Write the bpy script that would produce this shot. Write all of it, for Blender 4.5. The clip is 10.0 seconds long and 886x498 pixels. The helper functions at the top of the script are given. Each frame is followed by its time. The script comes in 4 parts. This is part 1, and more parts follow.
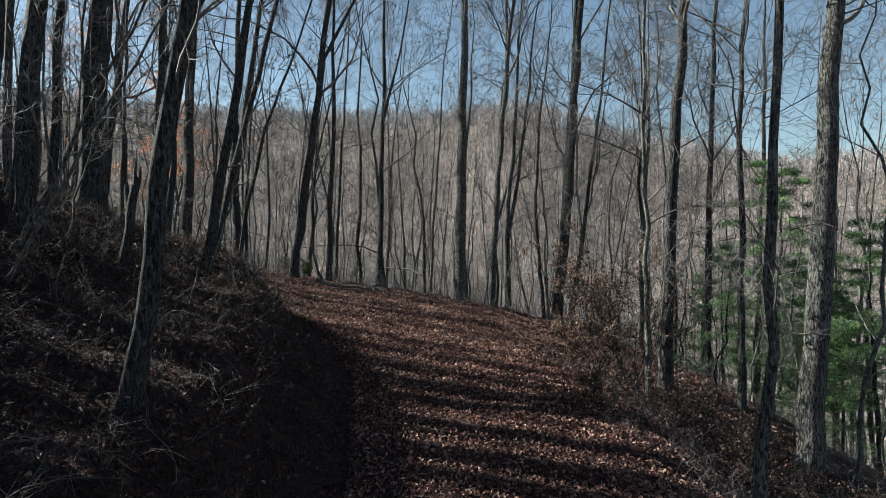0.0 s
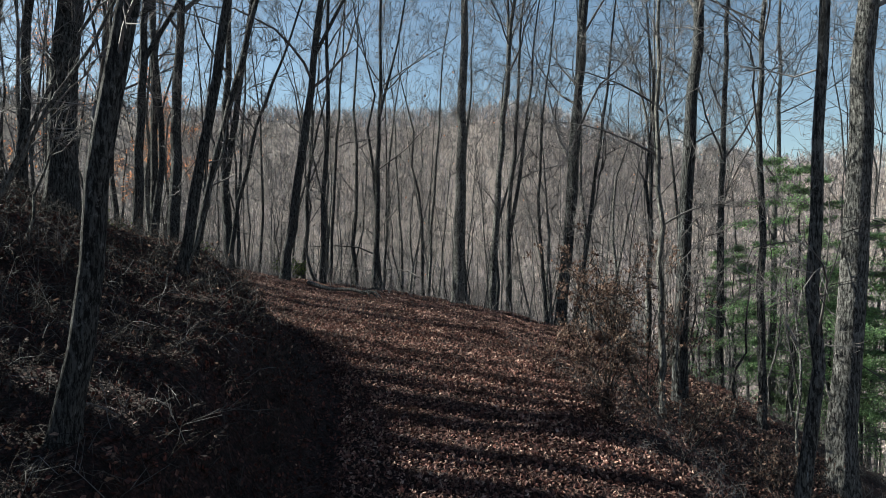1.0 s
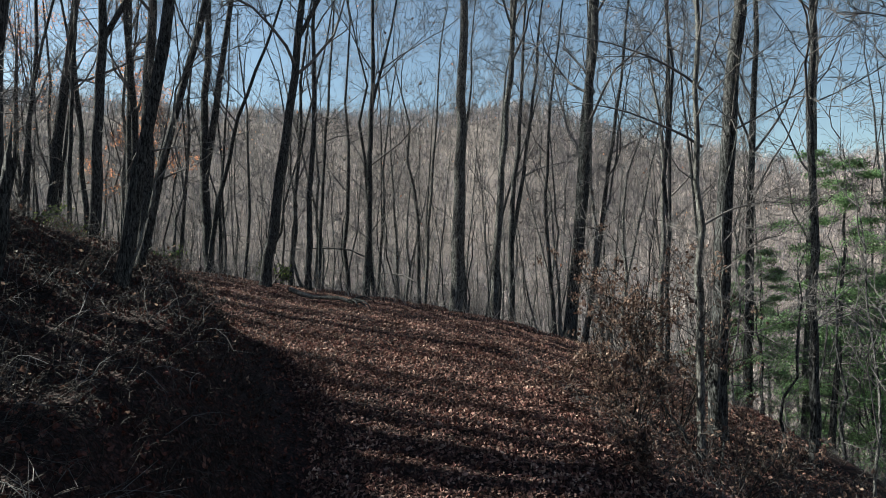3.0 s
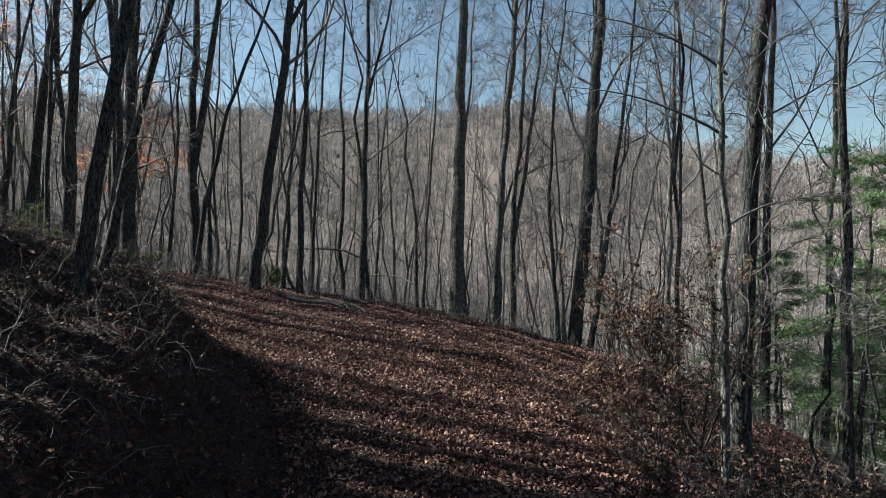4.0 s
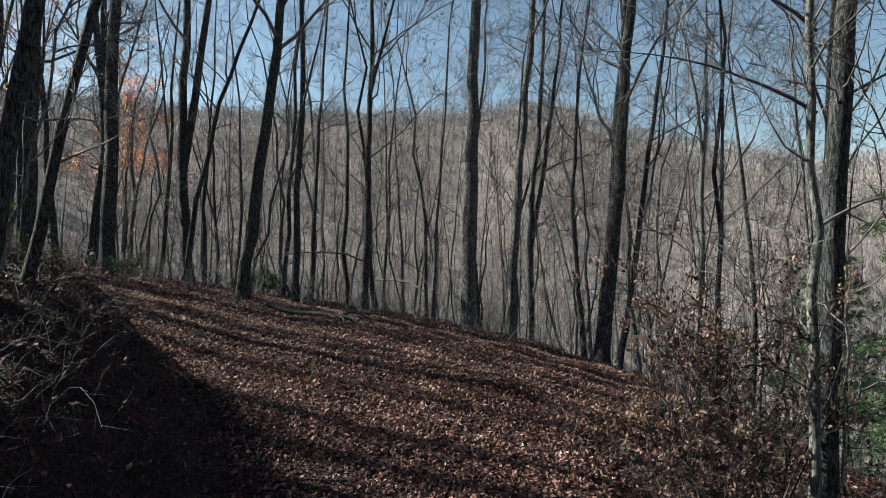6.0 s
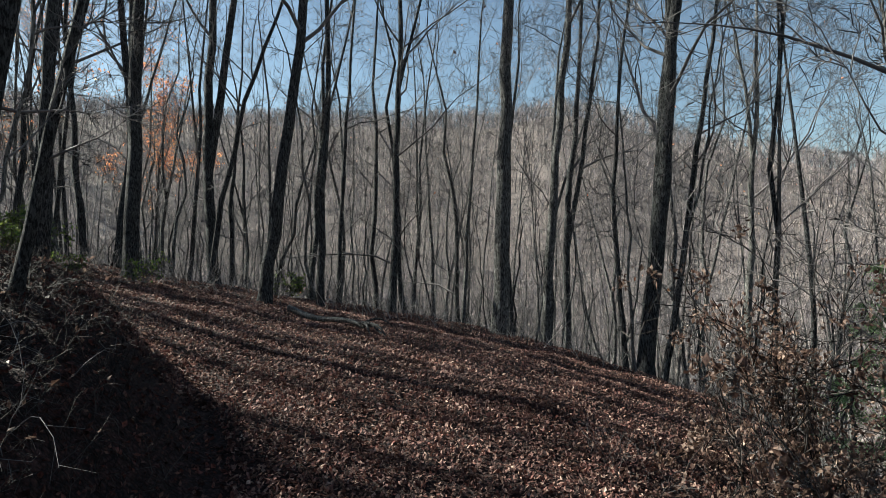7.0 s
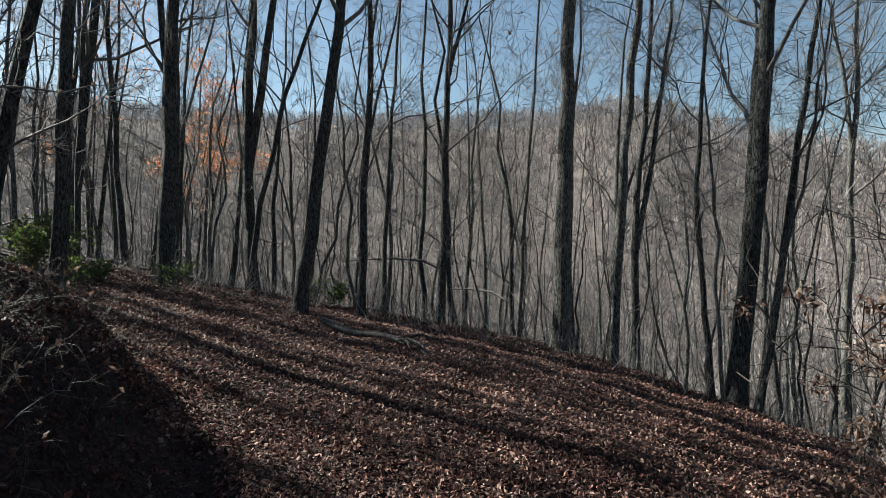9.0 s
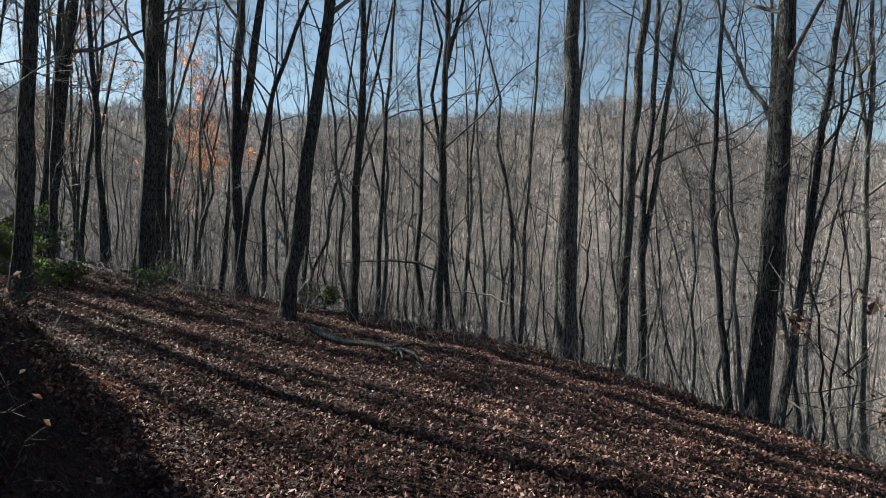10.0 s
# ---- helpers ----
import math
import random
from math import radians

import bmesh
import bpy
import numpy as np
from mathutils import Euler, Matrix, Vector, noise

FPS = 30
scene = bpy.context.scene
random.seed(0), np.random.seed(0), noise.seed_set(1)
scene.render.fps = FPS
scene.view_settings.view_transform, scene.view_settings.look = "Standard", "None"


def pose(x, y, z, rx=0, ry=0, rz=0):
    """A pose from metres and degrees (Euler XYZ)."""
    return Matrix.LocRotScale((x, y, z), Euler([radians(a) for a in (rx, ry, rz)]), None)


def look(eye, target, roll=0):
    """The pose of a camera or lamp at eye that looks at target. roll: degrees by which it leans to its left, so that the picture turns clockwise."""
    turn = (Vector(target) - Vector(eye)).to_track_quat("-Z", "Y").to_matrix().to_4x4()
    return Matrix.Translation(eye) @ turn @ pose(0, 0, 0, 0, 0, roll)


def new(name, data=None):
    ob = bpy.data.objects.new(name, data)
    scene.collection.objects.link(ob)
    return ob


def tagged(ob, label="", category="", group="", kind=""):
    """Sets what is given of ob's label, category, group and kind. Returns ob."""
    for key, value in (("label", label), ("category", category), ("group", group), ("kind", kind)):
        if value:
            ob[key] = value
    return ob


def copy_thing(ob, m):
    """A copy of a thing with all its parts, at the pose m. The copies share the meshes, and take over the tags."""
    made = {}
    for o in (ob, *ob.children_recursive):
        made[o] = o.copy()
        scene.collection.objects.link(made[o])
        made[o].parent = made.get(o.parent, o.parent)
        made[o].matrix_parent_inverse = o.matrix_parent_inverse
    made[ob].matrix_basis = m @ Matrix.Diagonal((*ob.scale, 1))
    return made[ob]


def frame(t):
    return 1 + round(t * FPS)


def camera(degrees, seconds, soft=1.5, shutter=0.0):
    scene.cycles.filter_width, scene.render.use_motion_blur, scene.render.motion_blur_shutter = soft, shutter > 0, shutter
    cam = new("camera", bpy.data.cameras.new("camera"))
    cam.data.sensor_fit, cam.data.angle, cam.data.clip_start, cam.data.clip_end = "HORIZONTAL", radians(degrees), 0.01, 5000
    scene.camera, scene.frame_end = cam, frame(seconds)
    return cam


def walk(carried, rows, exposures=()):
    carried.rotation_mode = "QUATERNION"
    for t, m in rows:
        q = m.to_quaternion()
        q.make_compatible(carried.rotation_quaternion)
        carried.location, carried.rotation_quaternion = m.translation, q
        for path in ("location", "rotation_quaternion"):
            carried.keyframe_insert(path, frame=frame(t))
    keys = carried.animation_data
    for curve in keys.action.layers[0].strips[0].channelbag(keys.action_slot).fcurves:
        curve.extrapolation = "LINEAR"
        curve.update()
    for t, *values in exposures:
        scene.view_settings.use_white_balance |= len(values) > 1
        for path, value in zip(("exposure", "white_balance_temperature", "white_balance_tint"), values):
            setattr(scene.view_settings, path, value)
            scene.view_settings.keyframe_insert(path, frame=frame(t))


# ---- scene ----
cam = camera(74.0, 10.0, soft=0.35)
METRES, EYE, TILT, LEAN, TURN = 10.0, 3.3, 0.0, 0.0, 0.0
ROWS = [
    (0.0, 0.0, 0.0, 0.0, 0.0, -0.0, -0.0),
    (0.5, 0.0021, 0.0521, 0.0027, -0.02, -0.02, -0.08),
    (1.0, 0.0058, 0.1045, 0.0054, -0.01, -0.01, -0.08),
    (1.5, 0.0095, 0.1559, 0.0079, 0.0, 0.01, -0.12),
    (2.0, 0.0116, 0.2086, 0.0099, 0.0, 0.01, -0.1),
    (2.5, 0.0124, 0.2602, 0.0125, -0.02, 0.04, -0.1),
    (4.0, 0.0227, 0.4195, 0.0173, -0.01, 0.08, -0.23),
    (4.5, 0.0248, 0.4685, 0.02, -0.01, 0.1, -0.25),
    (5.0, 0.0277, 0.5221, 0.0225, 0.01, 0.11, -0.21),
    (5.5, 0.0304, 0.5738, 0.0252, 0.47, 0.14, -0.2),
    (7.0, 0.0417, 0.721, 0.0328, 4.7, 0.19, -0.22),
    (7.5, 0.0404, 0.7683, 0.0357, 7.12, 0.22, -0.27),
    (8.0, 0.0361, 0.8136, 0.0387, 9.17, 0.25, -0.3),
    (8.5, 0.0342, 0.8578, 0.041, 10.05, 0.3, -0.36),
    (9.0, 0.0293, 0.9019, 0.0433, 9.96, 0.32, -0.37),
    (9.5, 0.0226, 0.9478, 0.0449, 9.87, 0.37, -0.4),
    (10.0, 0.0167, 0.9961, 0.0455, 9.81, 0.43, -0.41),
]
walk(cam, [(t, pose(0, 0, EYE, TILT, LEAN, TURN) @ pose(METRES * x, METRES * y, METRES * z, 90 + pitch, roll, yaw)) for t, x, y, z, yaw, pitch, roll in ROWS],
     exposures=[(0.0, 1.9, 6300, -1), (5.0, 1.9, 6300, -1), (10.0, 1.86, 6300, -1)])

# ---- light ----
SUN_AZ, SUN_EL = radians(-74.0), radians(33.0)      # azimuth from +y, clockwise
sun_way = Vector((math.sin(SUN_AZ) * math.cos(SUN_EL), math.cos(SUN_AZ) * math.cos(SUN_EL), math.sin(SUN_EL)))
sun = new("sun", bpy.data.lights.new("sun", "SUN"))
sun.data.energy, sun.data.angle, sun.data.color = 5.0, radians(0.55), (1.0, 0.93, 0.84)
sun.matrix_world = look(sun_way * 60, (0, 0, 0))

world = bpy.data.worlds.new("sky")
scene.world = world
world.use_nodes = True
wn = world.node_tree
sky = wn.nodes.new("ShaderNodeTexSky")
sky.sky_type, sky.sun_disc = "NISHITA", False
sky.sun_elevation, sky.sun_rotation = SUN_EL, SUN_AZ
sky.air_density, sky.dust_density, sky.ozone_density = 1.0, 0.45, 0.0
wn.nodes["Background"].inputs[1].default_value = 0.038
sky_tint = wn.nodes.new("ShaderNodeMix")                # slight tint on the whole sky: a little warmer than the clear sky
sky_tint.data_type, sky_tint.blend_type = "RGBA", "MULTIPLY"
sky_tint.inputs[0].default_value, sky_tint.inputs[7].default_value = 1.0, (1.03, 1.0, 0.985, 1)
wn.links.new(sky.outputs[0], sky_tint.inputs[6])
wn.links.new(sky_tint.outputs[2], wn.nodes["Background"].inputs[0])


# ---- materials ----
def material(name, rough=0.85):
    m = bpy.data.materials.new(name)
    m.use_nodes = True
    nt = m.node_tree
    b = nt.nodes["Principled BSDF"]
    b.inputs["Roughness"].default_value = rough
    b.inputs["Specular IOR Level"].default_value = 0.25
    return m, nt, b


def ramp(nt, stops):
    r = nt.nodes.new("ShaderNodeValToRGB")
    els = r.color_ramp.elements
    while len(els) < len(stops):
        els.new(0.5)
    for e, (p, c) in zip(els, stops):
        e.position, e.color = p, (*c, 1)
    return r


def noise_tex(nt, scale, detail=4, stretch=(1, 1, 1), rough=0.6):
    co, mp, n = nt.nodes.new("ShaderNodeNewGeometry"), nt.nodes.new("ShaderNodeMapping"), nt.nodes.new("ShaderNodeTexNoise")
    mp.inputs["Scale"].default_value = stretch
    n.inputs["Scale"].default_value, n.inputs["Detail"].default_value, n.inputs["Roughness"].default_value = scale, detail, rough
    nt.links.new(co.outputs["Position"], mp.inputs[0])
    nt.links.new(mp.outputs[0], n.inputs["Vector"])
    return n


def mixed(nt, fac, a, b, mode="MIX"):
    m = nt.nodes.new("ShaderNodeMix")
    m.data_type, m.blend_type = "RGBA", mode
    for sock, v in ((m.inputs[0], fac), (m.inputs[6], a), (m.inputs[7], b)):
        if isinstance(v, (int, float)):
            sock.default_value = v
        elif isinstance(v, tuple):
            sock.default_value = (*v, 1)
        else:
            nt.links.new(v, sock)
    return m.outputs[2]


def bump(nt, b, height, strength, dist):
    n = nt.nodes.new("ShaderNodeBump")
    n.inputs["Strength"].default_value, n.inputs["Distance"].default_value = strength, dist
    nt.links.new(height, n.inputs["Height"])
    nt.links.new(n.outputs[0], b.inputs["Normal"])


def bark_material(name, dark, light, lichen, ridge=1.0):
    """Furrowed bark: upright ridges, blotches, flecks of pale lichen."""
    m, nt, b = material(name, 0.95)
    ridges = noise_tex(nt, 34, 6, (1, 1, 0.22), 0.75)
    blot = noise_tex(nt, 2.2, 6, (1, 1, 0.8), 0.75)
    spots = noise_tex(nt, 22, 6, (1, 1, 0.45), 0.75)
    r1 = ramp(nt, [(0.45, dark), (0.57, light)])
    nt.links.new(ridges.outputs["Fac"], r1.inputs[0])
    r2 = ramp(nt, [(0.35, (0.62, 0.62, 0.62)), (0.65, (1.2, 1.2, 1.18))])
    nt.links.new(blot.outputs["Fac"], r2.inputs[0])
    base = mixed(nt, 1.0, r1.outputs[0], r2.outputs[0], "MULTIPLY")
    r3 = ramp(nt, [(0.56, (0, 0, 0)), (0.68, (0.85, 0.85, 0.85))])
    nt.links.new(spots.outputs["Fac"], r3.inputs[0])
    nt.links.new(mixed(nt, r3.outputs[0], base, lichen), b.inputs["Base Color"])
    add = nt.nodes.new("ShaderNodeMath")
    nt.links.new(ridges.outputs["Fac"], add.inputs[0])
    nt.links.new(spots.outputs["Fac"], add.inputs[1])
    bump(nt, b, add.outputs[0], 1.0 * ridge, 0.05)
    return m


BARK_DARK = bark_material("dark_furrowed_bark", (0.0078, 0.008, 0.0084), (0.094, 0.096, 0.098), (0.215, 0.22, 0.225))
BARK_GREY = bark_material("grey_bark", (0.018, 0.0175, 0.0175), (0.2, 0.195, 0.19), (0.38, 0.38, 0.37))
BARK_PALE = bark_material("pale_smooth_bark", (0.045, 0.043, 0.041), (0.17, 0.168, 0.16), (0.34, 0.34, 0.33), 0.6)


def twig_material(name, a, c, rare=0.4):
    m, nt, b = material(name, 0.8)
    n = noise_tex(nt, 3.0, 3)
    g = nt.nodes.new("ShaderNodeNewGeometry")
    add = nt.nodes.new("ShaderNodeMath")
    add.operation = "MULTIPLY_ADD"
    nt.links.new(g.outputs["Random Per Island"], add.inputs[0])
    add.inputs[1].default_value = 0.6
    nt.links.new(n.outputs["Fac"], add.inputs[2])
    r = ramp(nt, [(rare, a), (1.0, c)])
    nt.links.new(add.outputs[0], r.inputs[0])
    nt.links.new(r.outputs[0], b.inputs["Base Color"])
    return m


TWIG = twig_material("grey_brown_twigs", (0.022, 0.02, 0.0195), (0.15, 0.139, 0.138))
# stems kept very dark, partly in place of the bank's deep shade
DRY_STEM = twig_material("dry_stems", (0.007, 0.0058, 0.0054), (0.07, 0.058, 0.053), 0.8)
PALE_TWIG = twig_material("pale_dry_twigs", (0.05, 0.045, 0.043), (0.28, 0.255, 0.245), 0.5)
# paler and greyer than near bark: aerial perspective put into the colour
FAR_BARK = twig_material("hazy_far_bark", (0.06, 0.056, 0.0595), (0.325, 0.305, 0.318))
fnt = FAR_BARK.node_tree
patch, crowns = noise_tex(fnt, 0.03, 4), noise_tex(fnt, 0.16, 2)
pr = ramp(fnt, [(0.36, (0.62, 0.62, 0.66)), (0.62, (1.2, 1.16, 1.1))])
# random crown tints; the darkest also stands for shady gaps between crowns
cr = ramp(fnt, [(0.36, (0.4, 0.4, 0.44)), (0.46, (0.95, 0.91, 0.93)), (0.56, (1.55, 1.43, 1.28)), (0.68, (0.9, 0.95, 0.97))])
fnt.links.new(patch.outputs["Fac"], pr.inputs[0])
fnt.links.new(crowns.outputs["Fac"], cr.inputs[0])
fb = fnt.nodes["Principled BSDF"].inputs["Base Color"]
crown_tone = mixed(fnt, 1.0, pr.outputs[0], cr.outputs[0], "MULTIPLY")
fnt.links.new(mixed(fnt, 1.0, fb.links[0].from_socket, crown_tone, "MULTIPLY"), fb)


def leaf_material(name, colours, through_light=0.25, rough=0.6):
    """Leaves that each have their own tint and let some light through."""
    m, nt, b = material(name, rough)
    g = nt.nodes.new("ShaderNodeNewGeometry")
    n = len(colours)
    r = ramp(nt, [(i / (n - 1), c) for i, c in enumerate(colours)])
    nt.links.new(g.outputs["Random Per Island"], r.inputs[0])
    veins = noise_tex(nt, 45, 3)
    r2 = ramp(nt, [(0.3, (0.6, 0.58, 0.55)), (0.7, (1.2, 1.18, 1.15))])
    nt.links.new(veins.outputs["Fac"], r2.inputs[0])
    col = mixed(nt, 1.0, r.outputs[0], r2.outputs[0], "MULTIPLY")
    drift = noise_tex(nt, 1.3, 5, (1, 1, 1), 0.65)
    r3 = ramp(nt, [(0.34, (0.6, 0.5, 0.47)), (0.5, (1.42, 1.32, 1.29)), (0.66, (2.2, 2.1, 2.0))])
    nt.links.new(drift.outputs["Fac"], r3.inputs[0])
    col = mixed(nt, 1.0, col, r3.outputs[0], "MULTIPLY")
    clumps = noise_tex(nt, 6.5, 3)
    r4 = ramp(nt, [(0.38, (0.5, 0.47, 0.46)), (0.6, (1.3, 1.3, 1.3))])
    nt.links.new(clumps.outputs["Fac"], r4.inputs[0])
    col = mixed(nt, 1.0, col, r4.outputs[0], "MULTIPLY")
    nt.links.new(col, b.inputs["Base Color"])
    tr, mx = nt.nodes.new("ShaderNodeBsdfTranslucent"), nt.nodes.new("ShaderNodeMixShader")
    nt.links.new(col, tr.inputs[0])
    mx.inputs[0].default_value = through_light
    nt.links.new(b.outputs[0], mx.inputs[1])
    nt.links.new(tr.outputs[0], mx.inputs[2])
    nt.links.new(mx.outputs[0], nt.nodes["Material Output"].inputs[0])
    return m


LITTER = leaf_material("fallen_oak_leaves", [(0.022, 0.0105, 0.0105), (0.085, 0.041, 0.037), (0.15, 0.094, 0.083), (0.042, 0.02, 0.0195), (0.28, 0.215, 0.185), (0.1, 0.042, 0.036), (0.2, 0.14, 0.122)], 0.1, 0.75)
# darker copy of the litter for the bank: shade put into the colour
SHADE_LEAF = leaf_material("shade_dark_leaves", [(0.014, 0.006, 0.0055), (0.045, 0.016, 0.013), (0.08, 0.031, 0.026), (0.02, 0.009, 0.008), (0.12, 0.065, 0.054)], 0.05, 0.6)
BROWN_LEAF = leaf_material("withered_brown_leaves", [(0.045, 0.03, 0.026), (0.08, 0.053, 0.045), (0.2, 0.155, 0.13), (0.058, 0.036, 0.031), (0.13, 0.097, 0.082)], 0.3)
ORANGE_LEAF = leaf_material("orange_leaves", [(0.43, 0.18, 0.095), (0.48, 0.26, 0.125), (0.38, 0.155, 0.105), (0.46, 0.32, 0.165)], 0.4)
GREEN_LEAF = leaf_material("evergreen_leaves", [(0.03, 0.065, 0.022), (0.07, 0.12, 0.03), (0.13, 0.17, 0.045), (0.045, 0.085, 0.03)], 0.25, 0.75)
NEEDLE = leaf_material("hemlock_needles", [(0.08, 0.16, 0.08), (0.12, 0.215, 0.11), (0.17, 0.28, 0.14), (0.095, 0.18, 0.092)], 0.6, 0.6)


def soil_material(name, dark, mid_tone, light, relief):
    m, nt, b = material(name, 0.95)
    big, mid, fine = noise_tex(nt, 0.35, 4), noise_tex(nt, 5, 5), noise_tex(nt, 38, 5, rough=0.75)
    c1 = ramp(nt, [(0.3, dark), (0.5, mid_tone), (0.7, light)])
    nt.links.new(fine.outputs["Fac"], c1.inputs[0])
    c2 = ramp(nt, [(0.35, (0.7, 0.66, 0.62)), (0.65, (1.1, 1.05, 1.0))])
    nt.links.new(mid.outputs["Fac"], c2.inputs[0])
    c3 = ramp(nt, [(0.3, (0.75, 0.74, 0.72)), (0.7, (1.15, 1.12, 1.08))])
    nt.links.new(big.outputs["Fac"], c3.inputs[0])
    nt.links.new(mixed(nt, 1.0, mixed(nt, 1.0, c1.outputs[0], c2.outputs[0], "MULTIPLY"), c3.outputs[0], "MULTIPLY"), b.inputs["Base Color"])
    bump(nt, b, fine.outputs["Fac"], 1.0, relief)
    return m


def carpet_material():
    """Packed, half-rotted leaves: small cells, each with its own brown, with dark gaps."""
    m, nt, b = material("packed_leaf_carpet", 0.92)
    geo, wob = nt.nodes.new("ShaderNodeNewGeometry"), noise_tex(nt, 9, 4)
    jig = nt.nodes.new("ShaderNodeVectorMath")
    jig.operation = "MULTIPLY_ADD"
    nt.links.new(wob.outputs["Color"], jig.inputs[0])
    jig.inputs[1].default_value = (0.12, 0.12, 0.12)
    nt.links.new(geo.outputs["Position"], jig.inputs[2])
    cells = nt.nodes.new("ShaderNodeTexVoronoi")
    cells.inputs["Scale"].default_value = 21
    nt.links.new(jig.outputs[0], cells.inputs["Vector"])
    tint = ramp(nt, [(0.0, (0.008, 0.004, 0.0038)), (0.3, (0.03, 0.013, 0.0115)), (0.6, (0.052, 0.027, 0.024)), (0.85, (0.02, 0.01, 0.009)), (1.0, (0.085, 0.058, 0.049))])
    nt.links.new(cells.outputs["Color"], tint.inputs[0])
    gap = ramp(nt, [(0.25, (1.1, 1.1, 1.1)), (0.62, (0.3, 0.28, 0.27))])
    nt.links.new(cells.outputs["Distance"], gap.inputs[0])
    blot = noise_tex(nt, 1.1, 4)
    c2 = ramp(nt, [(0.35, (0.65, 0.62, 0.6)), (0.65, (1.35, 1.28, 1.25))])
    nt.links.new(blot.outputs["Fac"], c2.inputs[0])
    nt.links.new(mixed(nt, 1.0, mixed(nt, 1.0, tint.outputs[0], gap.outputs[0], "MULTIPLY"), c2.outputs[0], "MULTIPLY"), b.inputs["Base Color"])
    inv = nt.nodes.new("ShaderNodeMath")
    inv.operation = "SUBTRACT"
    inv.inputs[0].default_value = 1.0
    nt.links.new(cells.outputs["Distance"], inv.inputs[1])
    bump(nt, b, inv.outputs[0], 1.0, 0.04)
    return m


SOIL = carpet_material()
# hillside ground beyond 62 m: aerial perspective put into a paler, greyer colour
HILL_SOIL = soil_material("hazy_leaf_hillside", (0.08, 0.071, 0.073), (0.16, 0.144, 0.146), (0.24, 0.217, 0.219), 0.2)


# ---- shape helpers ----
def mesh_of(name, verts, faces, mat, smooth=True):
    """A mesh from vertex and face arrays; every face has the same number of corners."""
    verts, faces = np.asarray(verts, np.float32), np.asarray(faces, np.int32)
    me = bpy.data.meshes.new(name)
    me.vertices.add(len(verts))
    me.vertices.foreach_set("co", verts.ravel())
    me.loops.add(faces.size)
    me.loops.foreach_set("vertex_index", faces.ravel())
    me.polygons.add(len(faces))
    me.polygons.foreach_set("loop_start", np.arange(0, faces.size, faces.shape[1], dtype=np.int32))
    me.polygons.foreach_set("use_smooth", np.full(len(faces), smooth))
    me.update(calc_edges=True)
    me.materials.append(mat)
    return me


def part(name, me, parent, label=""):
    ob = new(name, me)
    ob.parent = parent
    return tagged(ob, label)


def unit(v):
    return v / np.maximum(np.linalg.norm(v, axis=-1, keepdims=True), 1e-9)


def tubes(P, R, sides):
    """Round tubes along the polylines P (n, k, 3) with the radii R (n, k)."""
    n, k, _ = P.shape
    T = unit(np.gradient(P, axis=1))
    ref = np.where(np.abs(T[:, :1, 2:]) > 0.8, np.array([[[1.0, 0.13, 0]]]), np.array([[[0.1, 0.07, 1.0]]]))
    U = unit(np.cross(T, np.broadcast_to(ref, T.shape)))
    V = np.cross(T, U)
    a = np.arange(sides) * 2 * np.pi / sides
    ring = np.cos(a)[:, None] * U[:, :, None] + np.sin(a)[:, None] * V[:, :, None]
    verts = (P[:, :, None] + R[:, :, None, None] * ring).reshape(-1, 3)
    i, j, s = np.meshgrid(np.arange(n), np.arange(k - 1), np.arange(sides), indexing="ij")
    q = (i * k + j) * sides
    s2 = (s + 1) % sides
    faces = np.stack([q + s, q + s2, q + sides + s2, q + sides + s], -1).reshape(-1, 4)
    return verts, faces


def blades(rng, P, R):
    """Flat slips along two-point lines, for twigs too far to show a round."""
    side = unit(np.cross(P[:, 1] - P[:, 0], rng.normal(0, 1, (len(P), 3))))
    v = np.stack([P[:, 0] - side * R[:, :1], P[:, 0] + side * R[:, :1], P[:, 1] + side * R[:, 1:], P[:, 1] - side * R[:, 1:]], 1)
    return v.reshape(-1, 3), np.arange(4 * len(P)).reshape(-1, 4)


def joined(pieces):
    vs, fs, off = [], [], 0
    for v, f in pieces:
        vs.append(v)
        fs.append(f + off)
        off += len(v)
    return np.concatenate(vs), np.concatenate(fs)


def shoots(rng, base, way, length, radius, k, wobble=0.15, rise=0.05, tip=0.25):
    """Wavering shoots of k points from each base along each way."""
    n = len(base)
    P, d = np.empty((n, k, 3)), unit(way)
    P[:, 0] = base
    step = (np.asarray(length) / (k - 1)).reshape(-1, 1)
    for i in range(1, k):
        d = unit(d + rng.normal(0, wobble, (n, 3)) + np.array([0, 0, rise]))
        P[:, i] = P[:, i - 1] + d * step
    R = np.asarray(radius).reshape(-1, 1) * np.linspace(1, tip, k)[None]
    return P, R


def sprouts(rng, P, R, m, lo, hi, spread):
    """m places on each of the polylines, with a way that leaves the parent: base, way, radius there, share along."""
    n, k, _ = P.shape
    t = rng.uniform(lo, hi, (n, m))
    f = t * (k - 1)
    i = np.minimum(f.astype(int), k - 2)
    w = (f - i)[..., None]
    rows = np.arange(n)[:, None]
    a, c = P[rows, i], P[rows, i + 1]
    tan = unit(c - a)
    side = unit(np.cross(tan, rng.normal(0, 1, (n, m, 3))))
    ang = np.radians(rng.uniform(spread[0], spread[1], (n, m, 1)))
    way = tan * np.cos(ang) + side * np.sin(ang)
    rad = (R[rows, i] * (1 - w[..., 0]) + R[rows, i + 1] * w[..., 0])
    return (a * (1 - w) + c * w).reshape(-1, 3), way.reshape(-1, 3), rad.ravel(), t.ravel()


